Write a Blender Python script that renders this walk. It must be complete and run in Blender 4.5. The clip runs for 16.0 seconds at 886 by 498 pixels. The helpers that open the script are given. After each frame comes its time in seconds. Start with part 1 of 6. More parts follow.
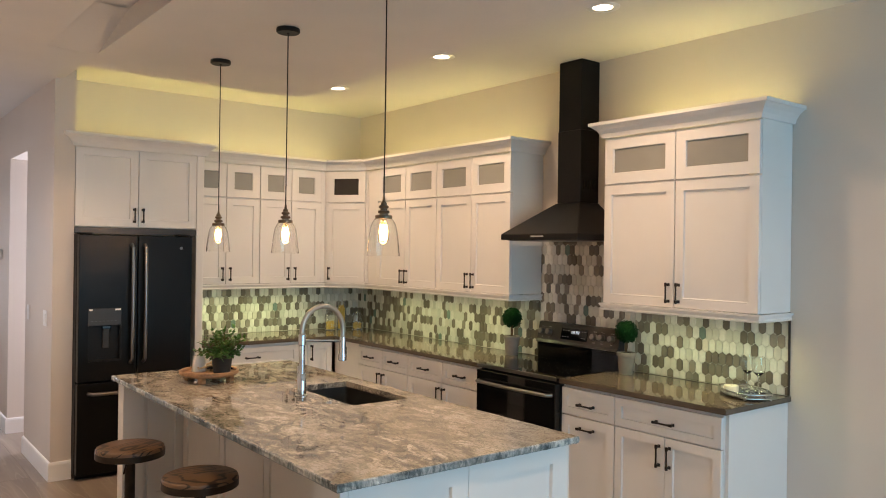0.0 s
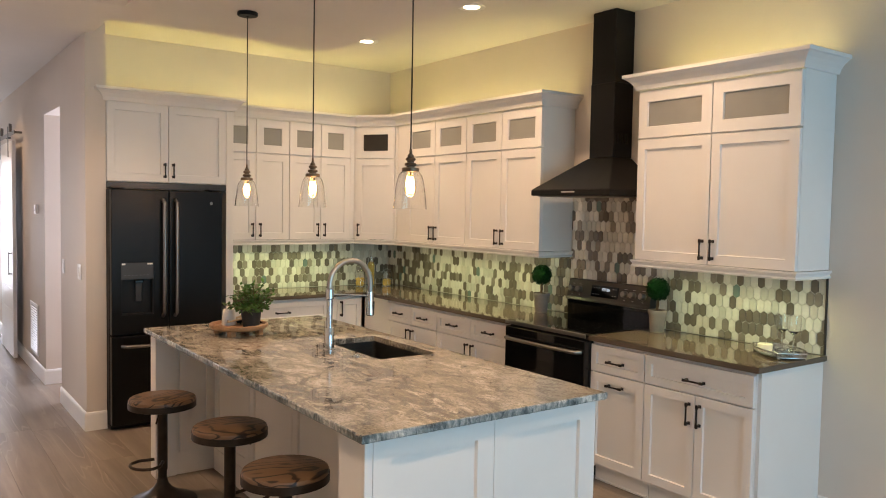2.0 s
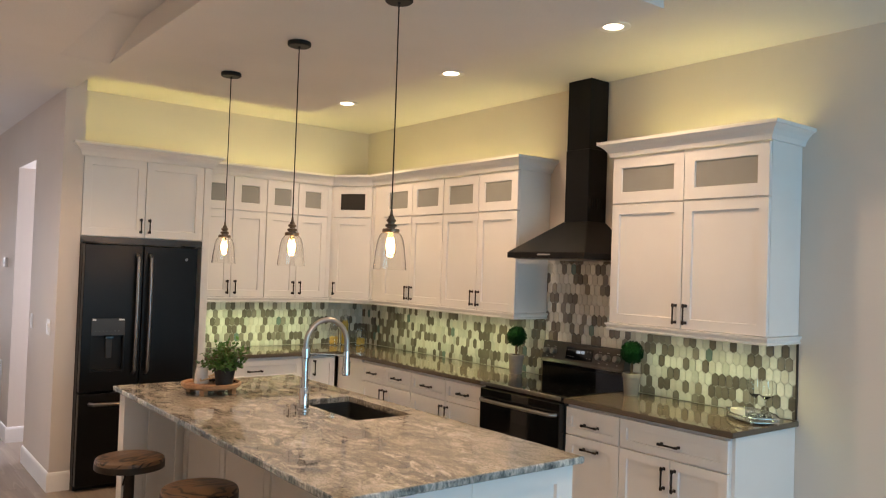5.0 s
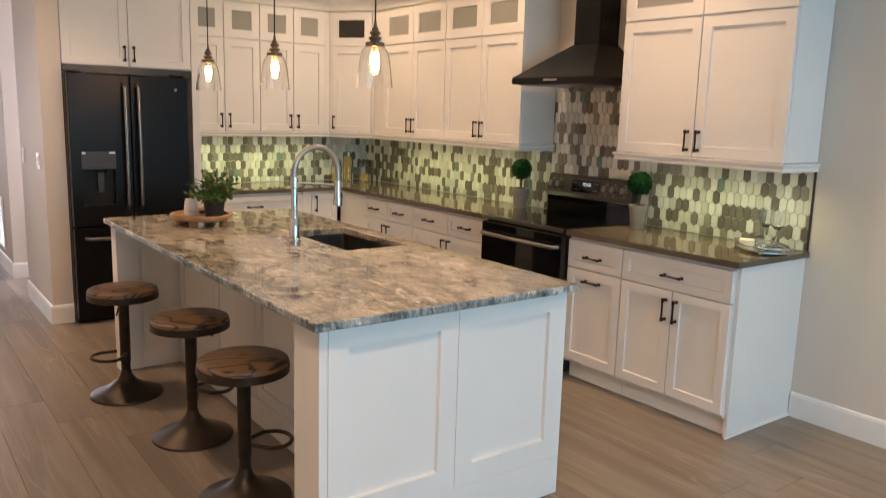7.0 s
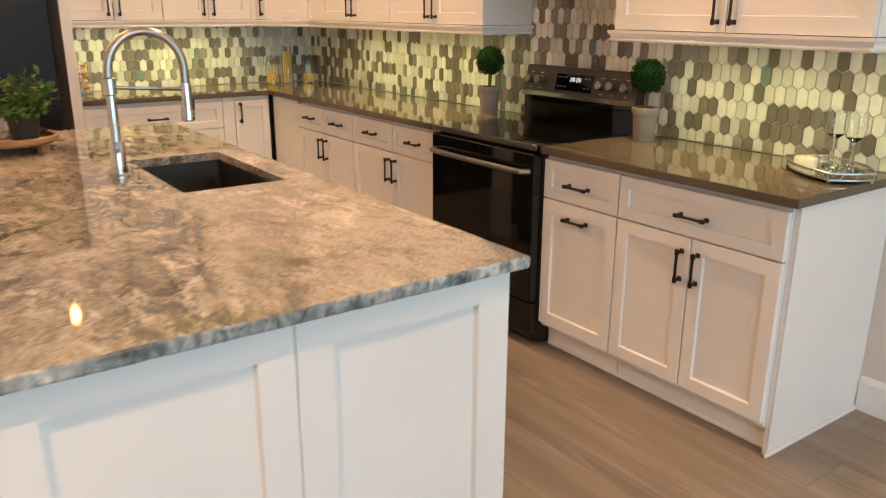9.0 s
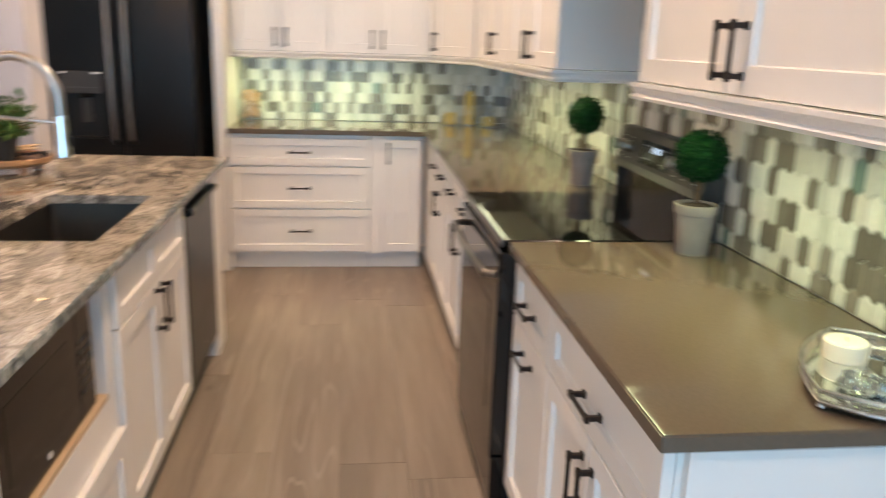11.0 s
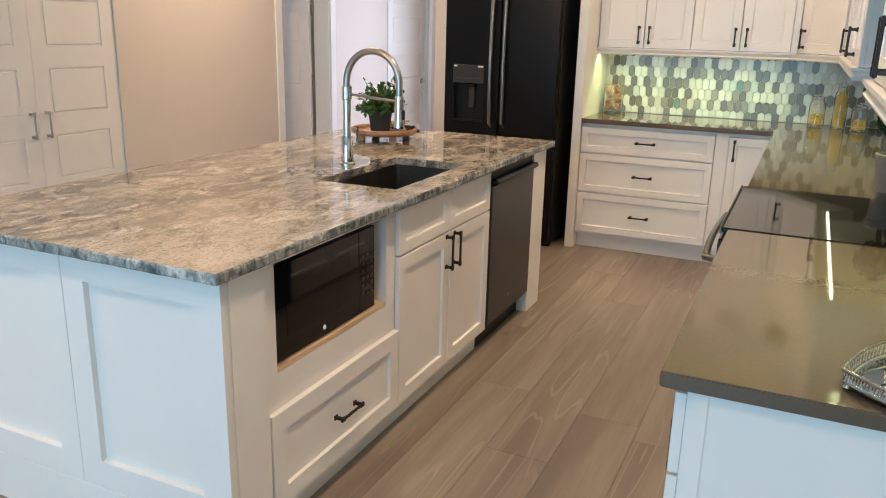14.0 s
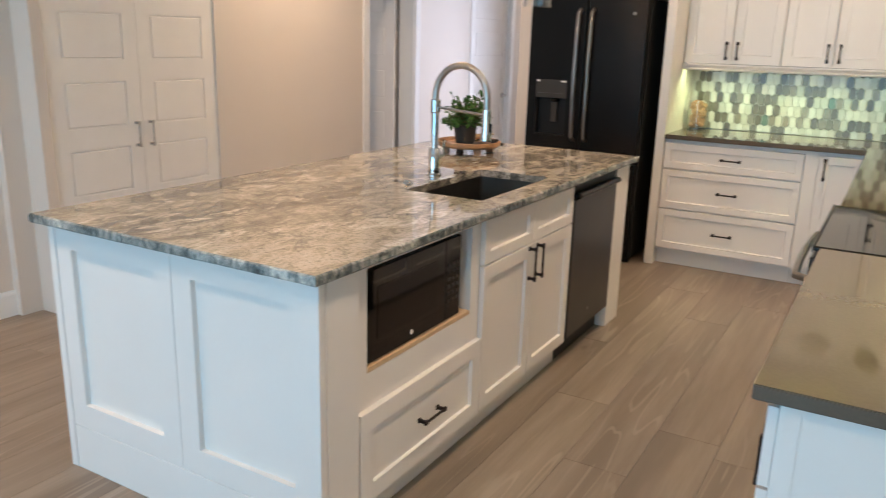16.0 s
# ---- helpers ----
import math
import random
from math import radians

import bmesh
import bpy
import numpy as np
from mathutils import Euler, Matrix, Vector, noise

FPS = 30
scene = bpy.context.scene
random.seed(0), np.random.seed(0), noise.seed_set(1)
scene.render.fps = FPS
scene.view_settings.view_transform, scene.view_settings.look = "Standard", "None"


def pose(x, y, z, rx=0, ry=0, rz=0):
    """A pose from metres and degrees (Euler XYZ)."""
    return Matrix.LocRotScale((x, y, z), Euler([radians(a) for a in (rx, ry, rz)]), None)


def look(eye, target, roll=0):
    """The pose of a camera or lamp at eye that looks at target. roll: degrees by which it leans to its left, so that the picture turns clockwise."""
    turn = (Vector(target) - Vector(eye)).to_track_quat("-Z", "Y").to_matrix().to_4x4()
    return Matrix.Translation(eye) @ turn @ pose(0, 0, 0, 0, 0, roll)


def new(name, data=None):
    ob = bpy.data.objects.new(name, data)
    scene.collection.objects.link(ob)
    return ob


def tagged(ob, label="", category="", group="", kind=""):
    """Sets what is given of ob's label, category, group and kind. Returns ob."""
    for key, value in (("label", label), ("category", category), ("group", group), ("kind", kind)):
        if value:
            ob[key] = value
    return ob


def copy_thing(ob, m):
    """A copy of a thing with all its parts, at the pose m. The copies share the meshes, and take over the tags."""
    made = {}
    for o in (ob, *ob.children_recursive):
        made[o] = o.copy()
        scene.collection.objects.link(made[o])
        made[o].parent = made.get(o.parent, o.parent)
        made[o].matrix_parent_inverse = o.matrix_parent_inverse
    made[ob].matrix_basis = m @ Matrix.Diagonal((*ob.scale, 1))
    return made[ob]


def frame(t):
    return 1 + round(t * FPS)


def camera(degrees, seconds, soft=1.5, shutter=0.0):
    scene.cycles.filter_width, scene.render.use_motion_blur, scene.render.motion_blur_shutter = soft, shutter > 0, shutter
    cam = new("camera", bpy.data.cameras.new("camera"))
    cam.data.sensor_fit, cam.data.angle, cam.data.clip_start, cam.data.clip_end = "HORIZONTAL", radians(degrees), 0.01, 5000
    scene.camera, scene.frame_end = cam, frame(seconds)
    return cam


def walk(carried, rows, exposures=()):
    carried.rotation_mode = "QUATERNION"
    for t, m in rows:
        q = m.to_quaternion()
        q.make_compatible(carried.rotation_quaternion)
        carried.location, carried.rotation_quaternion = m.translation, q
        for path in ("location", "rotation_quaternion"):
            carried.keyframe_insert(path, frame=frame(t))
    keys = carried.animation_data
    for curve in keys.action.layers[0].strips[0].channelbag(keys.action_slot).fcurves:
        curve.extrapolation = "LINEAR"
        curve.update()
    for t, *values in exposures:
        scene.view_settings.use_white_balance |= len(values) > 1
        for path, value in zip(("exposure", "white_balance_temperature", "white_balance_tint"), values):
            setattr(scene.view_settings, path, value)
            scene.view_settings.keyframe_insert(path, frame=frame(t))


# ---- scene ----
cam = camera(59.5, 16.0, soft=1.0, shutter=0.4)
PATH = [
    (0, (-4.207, -5.268, 1.704), (-2.974, -3.693, 1.707), 0.8),
    (0.5, (-4.192, -5.258, 1.699), (-2.973, -3.673, 1.695), 0.9),
    (1, (-4.182, -5.243, 1.681), (-2.992, -3.636, 1.64), 1.1),
    (1.5, (-4.165, -5.239, 1.681), (-3.0, -3.616, 1.595), 1.1),
    (2, (-4.161, -5.241, 1.676), (-2.994, -3.62, 1.574), 1.0),
    (2.5, (-4.177, -5.256, 1.698), (-3.007, -3.634, 1.657), 1.0),
    (3, (-4.204, -5.275, 1.725), (-3.032, -3.656, 1.811), 1.1),
    (3.2, (-4.209, -5.274, 1.729), (-3.033, -3.662, 1.868), 1.3),
    (5.3, (-4.203, -5.243, 1.664), (-2.972, -3.667, 1.672), 2.1),
    (5.5, (-4.19, -5.241, 1.648), (-2.963, -3.663, 1.616), 1.9),
    (6, (-4.166, -5.224, 1.625), (-2.936, -3.652, 1.498), 1.8),
    (6.5, (-4.108, -5.212, 1.604), (-2.894, -3.637, 1.39), 2.1),
    (7, (-3.977, -5.146, 1.583), (-2.798, -3.568, 1.237), 1.7),
    (7.5, (-3.776, -4.935, 1.513), (-2.615, -3.396, 0.981), 0.9),
    (8, (-3.532, -4.754, 1.483), (-2.392, -3.276, 0.765), 0.0),
    (8.5, (-3.189, -4.551, 1.474), (-2.074, -3.021, 0.829), 1.2),
    (8.7, (-3.065, -4.441, 1.464), (-1.945, -2.902, 0.85), 0.6),
    (10.8, (-1.268, -4.019, 1.479), (-0.723, -2.167, 0.958), 0.7),
    (11, (-1.111, -4.061, 1.469), (-0.872, -2.143, 0.954), 1.9),
    (11.5, (-0.853, -4.06, 1.472), (-1.137, -2.166, 0.898), 3.0),
    (12, (-0.687, -4.032, 1.484), (-1.266, -2.217, 0.875), 2.5),
    (12.5, (-0.585, -4.096, 1.48), (-1.397, -2.372, 0.872), 1.0),
    (13, (-0.529, -4.137, 1.486), (-1.353, -2.415, 0.889), -0.6),
    (13.5, (-0.495, -4.266, 1.481), (-1.305, -2.522, 0.931), 0.1),
    (14, (-0.478, -4.374, 1.489), (-1.281, -2.626, 0.939), 1.4),
    (14.5, (-0.46, -4.399, 1.488), (-1.253, -2.647, 0.939), 1.3),
    (15, (-0.457, -4.422, 1.49), (-1.254, -2.671, 0.944), 0.9),
    (15.5, (-0.463, -4.447, 1.488), (-1.286, -2.704, 0.957), 0.9),
    (16, (-0.493, -4.452, 1.492), (-1.463, -2.783, 0.971), 1.6),
]
walk(cam, [(t, look(eye, target, roll)) for t, eye, target, roll in PATH], [
    (0, -0.18, 7300, 12), (3.0, -0.16, 7500, 13), (5.5, -0.20, 7200, 12), (7.0, -0.12, 7500, 14), (7.5, 0.04, 7550, 15), (8.0, 0.14, 7900, 17),
    (8.7, 0.11, 9000, 22), (10.8, 0.36, 6700, 14), (11.2, 0.34, 6800, 14), (12.0, 0.36, 6950, 11), (13.0, 0.20, 6800, 9), (14.0, 0.14, 6600, 8), (16.0, 0.10, 6550, 8)])

# ---- light of the place ----
SKY = bpy.data.worlds.new("sky")
scene.world = SKY
SKY.use_nodes = True
wn = SKY.node_tree.nodes
sky_tex = wn.new("ShaderNodeTexSky")
sky_tex.sky_type = "NISHITA"
sky_tex.sun_disc = False
sky_tex.sun_elevation = radians(40)
sky_tex.sun_rotation = radians(200)
SKY.node_tree.links.new(sky_tex.outputs[0], wn["Background"].inputs[0])
wn["Background"].inputs[1].default_value = 0.1

WARM = (1.0, 0.722, 0.525)
DAY = (0.265, 0.64, 1.0)
LED = (0.86, 1.0, 0.50)
COVE = (1.0, 0.89, 0.34)


def lamp(name, kind, m, watts, colour, size=0.1, size_y=None, spread=None):
    data = bpy.data.lights.new(name, kind)
    data.energy, data.color = watts, colour
    if kind == "AREA":
        data.size = size
        if size_y:
            data.shape, data.size_y = "RECTANGLE", size_y
        else:
            data.shape = "DISK"
        if spread:
            data.spread = radians(spread)
    elif kind == "SUN":
        data.angle = size
    else:
        data.shadow_soft_size = size
    ob = new(name, data)
    ob.matrix_world = m
    return ob


lamp("sun", "SUN", pose(0, -20, 20, 45, 0, 160), 1.0, (1.0, 0.96, 0.9), radians(10))
# daylight through the glass doors behind the walk, and down the hall
lamp("daylight_patio", "AREA", pose(-2.1, -7.4, 1.3, 90, 0, 0), 114, DAY, 3.6, 2.3)
lamp("daylight_hall", "AREA", pose(-3.6, 8.8, 1.3, -90, 0, 0), 78, (0.68, 0.78, 1.0), 1.0, 2.0)
# fill added in the unseen side room to brighten the open door leaf
lamp("side_room_fill", "AREA", pose(-5.98, 1.3, 1.5, 90, 0, -90), 22, (0.74, 0.82, 1.0), 1.2, 1.3)
# added fill with no window behind it, brightens the hall wall through the opening
lamp("laundry_fill", "AREA", pose(-1.66, 2.6, 1.5, 90, 0, 90), 75, (0.70, 0.76, 1.0), 0.9, 1.2)

# ---- materials ----


def material(name, base, rough=0.5, metal=0.0, vary=0.06, scale=6.0, bump=0.0, bump_scale=200.0, spec=None, rough_vary=0.0, coat=0.0):
    """A surface with two scales of colour change, gloss change and a fine relief."""
    m = bpy.data.materials.new(name)
    m.use_nodes = True
    nt = m.node_tree
    n, ln = nt.nodes, nt.links
    b = n["Principled BSDF"]
    b.inputs["Base Color"].default_value = (*base, 1)
    b.inputs["Roughness"].default_value = rough
    b.inputs["Metallic"].default_value = metal
    b.inputs["Coat Weight"].default_value = coat
    if spec is not None:
        b.inputs["Specular IOR Level"].default_value = spec
    co = n.new("ShaderNodeTexCoord")
    if vary:
        big = n.new("ShaderNodeTexNoise")
        big.inputs["Scale"].default_value, big.inputs["Detail"].default_value = scale, 5
        ln.new(co.outputs["Object"], big.inputs["Vector"])
        ramp = n.new("ShaderNodeMapRange")
        ramp.inputs["From Min"].default_value, ramp.inputs["From Max"].default_value = 0.3, 0.7
        ramp.inputs["To Min"].default_value, ramp.inputs["To Max"].default_value = 1 - vary, 1 + vary
        ln.new(big.outputs["Fac"], ramp.inputs["Value"])
        mul = n.new("ShaderNodeVectorMath")
        mul.operation = "MULTIPLY"
        mul.inputs[0].default_value = base
        ln.new(ramp.outputs["Result"], mul.inputs[1])
        ln.new(mul.outputs["Vector"], b.inputs["Base Color"])
        if rough_vary:
            rr = n.new("ShaderNodeMapRange")
            rr.inputs["To Min"].default_value, rr.inputs["To Max"].default_value = rough - rough_vary, rough + rough_vary
            ln.new(big.outputs["Fac"], rr.inputs["Value"])
            ln.new(rr.outputs["Result"], b.inputs["Roughness"])
    if bump:
        fine = n.new("ShaderNodeTexNoise")
        fine.inputs["Scale"].default_value, fine.inputs["Detail"].default_value = bump_scale, 3
        ln.new(co.outputs["Object"], fine.inputs["Vector"])
        bp = n.new("ShaderNodeBump")
        bp.inputs["Strength"].default_value, bp.inputs["Distance"].default_value = bump, 0.002
        ln.new(fine.outputs["Fac"], bp.inputs["Height"])
        ln.new(bp.outputs["Normal"], b.inputs["Normal"])
    return m


def glowing(name, colour, strength):
    m = bpy.data.materials.new(name)
    m.use_nodes = True
    b = m.node_tree.nodes["Principled BSDF"]
    b.inputs["Base Color"].default_value = (0.8, 0.8, 0.8, 1)
    b.inputs["Emission Color"].default_value = (*colour, 1)
    b.inputs["Emission Strength"].default_value = strength
    return m


def clear(name, colour, rough=0.0, ior=1.45):
    m = bpy.data.materials.new(name)
    m.use_nodes = True
    b = m.node_tree.nodes["Principled BSDF"]
    b.inputs["Base Color"].default_value = (*colour, 1)
    b.inputs["Roughness"].default_value = rough
    b.inputs["Transmission Weight"].default_value = 1
    b.inputs["IOR"].default_value = ior
    return m


def wood(name, dark, light, rough, along="Y", grain=26.0, bump=0.15, per_object=0.12, rings=False):
    """Timber: long grain streaks, rings in the heartwood, a tone of its own for every board."""
    m = bpy.data.materials.new(name)
    m.use_nodes = True
    nt = m.node_tree
    n, ln = nt.nodes, nt.links
    b = n["Principled BSDF"]
    co, info = n.new("ShaderNodeTexCoord"), n.new("ShaderNodeObjectInfo")
    shift = n.new("ShaderNodeVectorMath")
    shift.operation = "MULTIPLY_ADD"
    comb = n.new("ShaderNodeCombineXYZ")
    for k, f in ((0, 37.0), (1, 91.0), (2, 53.0)):
        mm = n.new("ShaderNodeMath")
        mm.operation = "MULTIPLY"
        mm.inputs[1].default_value = f
        ln.new(info.outputs["Random"], mm.inputs[0])
        ln.new(mm.outputs[0], comb.inputs[k])
    shift.inputs[1].default_value = (1, 1, 1)
    ln.new(co.outputs["Object"], shift.inputs[0])
    ln.new(comb.outputs[0], shift.inputs[2])
    mp = n.new("ShaderNodeMapping")
    mp.inputs["Scale"].default_value = (1, 0.07, 1) if along == "Y" else (0.07, 1, 1)
    ln.new(shift.outputs[0], mp.inputs["Vector"])
    fine = n.new("ShaderNodeTexNoise")
    fine.inputs["Scale"].default_value, fine.inputs["Detail"].default_value, fine.inputs["Roughness"].default_value = grain * 3, 6, 0.65
    ln.new(mp.outputs[0], fine.inputs["Vector"])
    mp2 = n.new("ShaderNodeMapping")
    mp2.inputs["Scale"].default_value = (1, 0.10, 1) if along == "Y" else ((0.30 if rings else 0.16), 1, 1)
    ln.new(shift.outputs[0], mp2.inputs["Vector"])
    wave = n.new("ShaderNodeTexNoise")
    wave.inputs["Scale"].default_value, wave.inputs["Detail"].default_value, wave.inputs["Distortion"].default_value = grain * 0.28, 3, 0.6
    ln.new(mp2.outputs[0], wave.inputs["Vector"])
    ring = n.new("ShaderNodeMath")
    ring.operation = "MULTIPLY"
    ring.inputs[1].default_value = 105.0 if rings else 16.0
    ln.new(wave.outputs["Fac"], ring.inputs[0])
    sn = n.new("ShaderNodeMath")
    sn.operation = "SINE"
    ln.new(ring.outputs[0], sn.inputs[0])
    s01 = n.new("ShaderNodeMapRange")
    s01.inputs["From Min"].default_value, s01.inputs["From Max"].default_value = (-1.0, -0.30) if rings else (-1, 1)
    ln.new(sn.outputs[0], s01.inputs["Value"])
    mixf = n.new("ShaderNodeMix")
    mixf.inputs[0].default_value = 0.68 if rings else 0.22
    ln.new(fine.outputs["Fac"], mixf.inputs[2])
    ln.new(s01.outputs[0], mixf.inputs[3])
    ramp = n.new("ShaderNodeValToRGB")
    ramp.color_ramp.elements[0].color, ramp.color_ramp.elements[1].color = (*dark, 1), (*light, 1)
    ramp.color_ramp.elements[0].position, ramp.color_ramp.elements[1].position = (0.25, 0.7)
    ln.new(mixf.outputs[0], ramp.inputs[0])
    tone = n.new("ShaderNodeMapRange")
    tone.inputs["To Min"].default_value, tone.inputs["To Max"].default_value = 1 - per_object, 1 + per_object
    ln.new(info.outputs["Random"], tone.inputs["Value"])
    mul = n.new("ShaderNodeVectorMath")
    mul.operation = "MULTIPLY"
    ln.new(ramp.outputs[0], mul.inputs[0])
    ln.new(tone.outputs[0], mul.inputs[1])
    last = mul.outputs[0]
    ln.new(last, b.inputs["Base Color"])
    rg = n.new("ShaderNodeMapRange")
    rg.inputs["To Min"].default_value, rg.inputs["To Max"].default_value = rough - 0.06, rough + 0.08
    ln.new(fine.outputs["Fac"], rg.inputs["Value"])
    ln.new(rg.outputs[0], b.inputs["Roughness"])
    bp = n.new("ShaderNodeBump")
    bp.inputs["Strength"].default_value, bp.inputs["Distance"].default_value = bump, 0.0015
    ln.new(mixf.outputs[0], bp.inputs["Height"])
    ln.new(bp.outputs[0], b.inputs["Normal"])
    return m


def oak_floor(name):
    """Oiled oak boards: cathedral grain about a wandering heart, pale growth lines, fibre, small knots, each board a little different."""
    m = bpy.data.materials.new(name)
    m.use_nodes = True
    nt = m.node_tree
    n, ln = nt.nodes, nt.links
    b = n["Principled BSDF"]
    co, info = n.new("ShaderNodeTexCoord"), n.new("ShaderNodeObjectInfo")

    def math_(op, p, q=None, k=0.0):
        t = n.new("ShaderNodeMath")
        t.operation = op
        ln.new(p, t.inputs[0])
        if q is None:
            t.inputs[1].default_value = k
        else:
            ln.new(q, t.inputs[1])
        return t.outputs[0]

    rand = info.outputs["Random"]
    sh = n.new("ShaderNodeCombineXYZ")
    for k, f in ((0, 17.0), (1, 91.0), (2, 53.0)):
        ln.new(math_("MULTIPLY", rand, None, f), sh.inputs[k])
    add = n.new("ShaderNodeVectorMath")
    ln.new(co.outputs["Object"], add.inputs[0])
    ln.new(sh.outputs[0], add.inputs[1])

    def field(sx, sy, detail, roughness=0.55, distortion=0.0):
        mp = n.new("ShaderNodeMapping")
        mp.inputs["Scale"].default_value = (sx, sy, 1)
        ln.new(add.outputs[0], mp.inputs["Vector"])
        t = n.new("ShaderNodeTexNoise")
        t.inputs["Scale"].default_value, t.inputs["Detail"].default_value, t.inputs["Roughness"].default_value, t.inputs["Distortion"].default_value = 1.0, detail, roughness, distortion
        ln.new(mp.outputs[0], t.inputs["Vector"])
        return t.outputs["Fac"]

    def span(sock, f0, f1, t0=0.0, t1=1.0):
        r = n.new("ShaderNodeMapRange")
        r.interpolation_type = "SMOOTHSTEP"
        for k, v in (("From Min", f0), ("From Max", f1), ("To Min", t0), ("To Max", t1)):
            r.inputs[k].default_value = v
        ln.new(sock, r.inputs["Value"])
        return r.outputs[0]

    def blend(fac, under, colour):
        k = n.new("ShaderNodeMix")
        k.data_type = "RGBA"
        k.inputs[7].default_value = (*colour, 1)
        ln.new(fac, k.inputs[0])
        ln.new(under, k.inputs[6])
        return k.outputs[2]

    rings = field(6.5, 0.42, 2, 0.45, 0.15)
    wave = math_("SINE", math_("MULTIPLY", rings, None, 64.0))
    line = span(wave, 0.84, 1.0)
    keep = span(field(6.0, 0.6, 2), 0.44, 0.62)
    fibre = field(140.0, 4.0, 3, 0.55)
    heart = span(rings, 0.50, 0.68)
    ramp = n.new("ShaderNodeValToRGB")
    ramp.color_ramp.elements[0].position, ramp.color_ramp.elements[0].color = 0.30, (0.172, 0.134, 0.102, 1)
    ramp.color_ramp.elements[1].position, ramp.color_ramp.elements[1].color = 0.70, (0.310, 0.251, 0.199, 1)
    tone = n.new("ShaderNodeMix")
    tone.inputs[0].default_value = 0.78
    ln.new(fibre, tone.inputs[2])
    ln.new(field(12.0, 1.0, 6, 0.62), tone.inputs[3])
    ln.new(tone.outputs[0], ramp.inputs[0])
    last = blend(math_("MULTIPLY", heart, None, 0.75), ramp.outputs[0], (0.160, 0.124, 0.094))
    last = blend(math_("MULTIPLY", math_("MULTIPLY", line, keep), None, 0.42), last, (0.40, 0.328, 0.262))
    mp3 = n.new("ShaderNodeMapping")
    mp3.inputs["Scale"].default_value = (1, 0.55, 1)
    ln.new(add.outputs[0], mp3.inputs["Vector"])
    vo = n.new("ShaderNodeTexVoronoi")
    vo.inputs["Scale"].default_value = 3.2
    ln.new(mp3.outputs[0], vo.inputs["Vector"])
    knot = math_("MULTIPLY", span(vo.outputs["Distance"], 0.09, 0.02), span(field(4.0, 1.5, 2), 0.48, 0.60))
    last = blend(math_("MULTIPLY", knot, None, 0.55), last, (0.075, 0.052, 0.036))
    gain = n.new("ShaderNodeMapRange")
    gain.inputs["To Min"].default_value, gain.inputs["To Max"].default_value = 0.93, 1.09
    ln.new(rand, gain.inputs["Value"])
    mul = n.new("ShaderNodeVectorMath")
    mul.operation = "MULTIPLY"
    ln.new(last, mul.inputs[0])
    ln.new(gain.outputs[0], mul.inputs[1])
    ln.new(mul.outputs[0], b.inputs["Base Color"])
    ln.new(span(fibre, 0.3, 0.7, 0.33, 0.37), b.inputs["Roughness"])
    bp = n.new("ShaderNodeBump")
    bp.inputs["Strength"].default_value, bp.inputs["Distance"].default_value = 0.05, 0.0010
    ln.new(fibre, bp.inputs["Height"])
    ln.new(bp.outputs[0], b.inputs["Normal"])
    return m


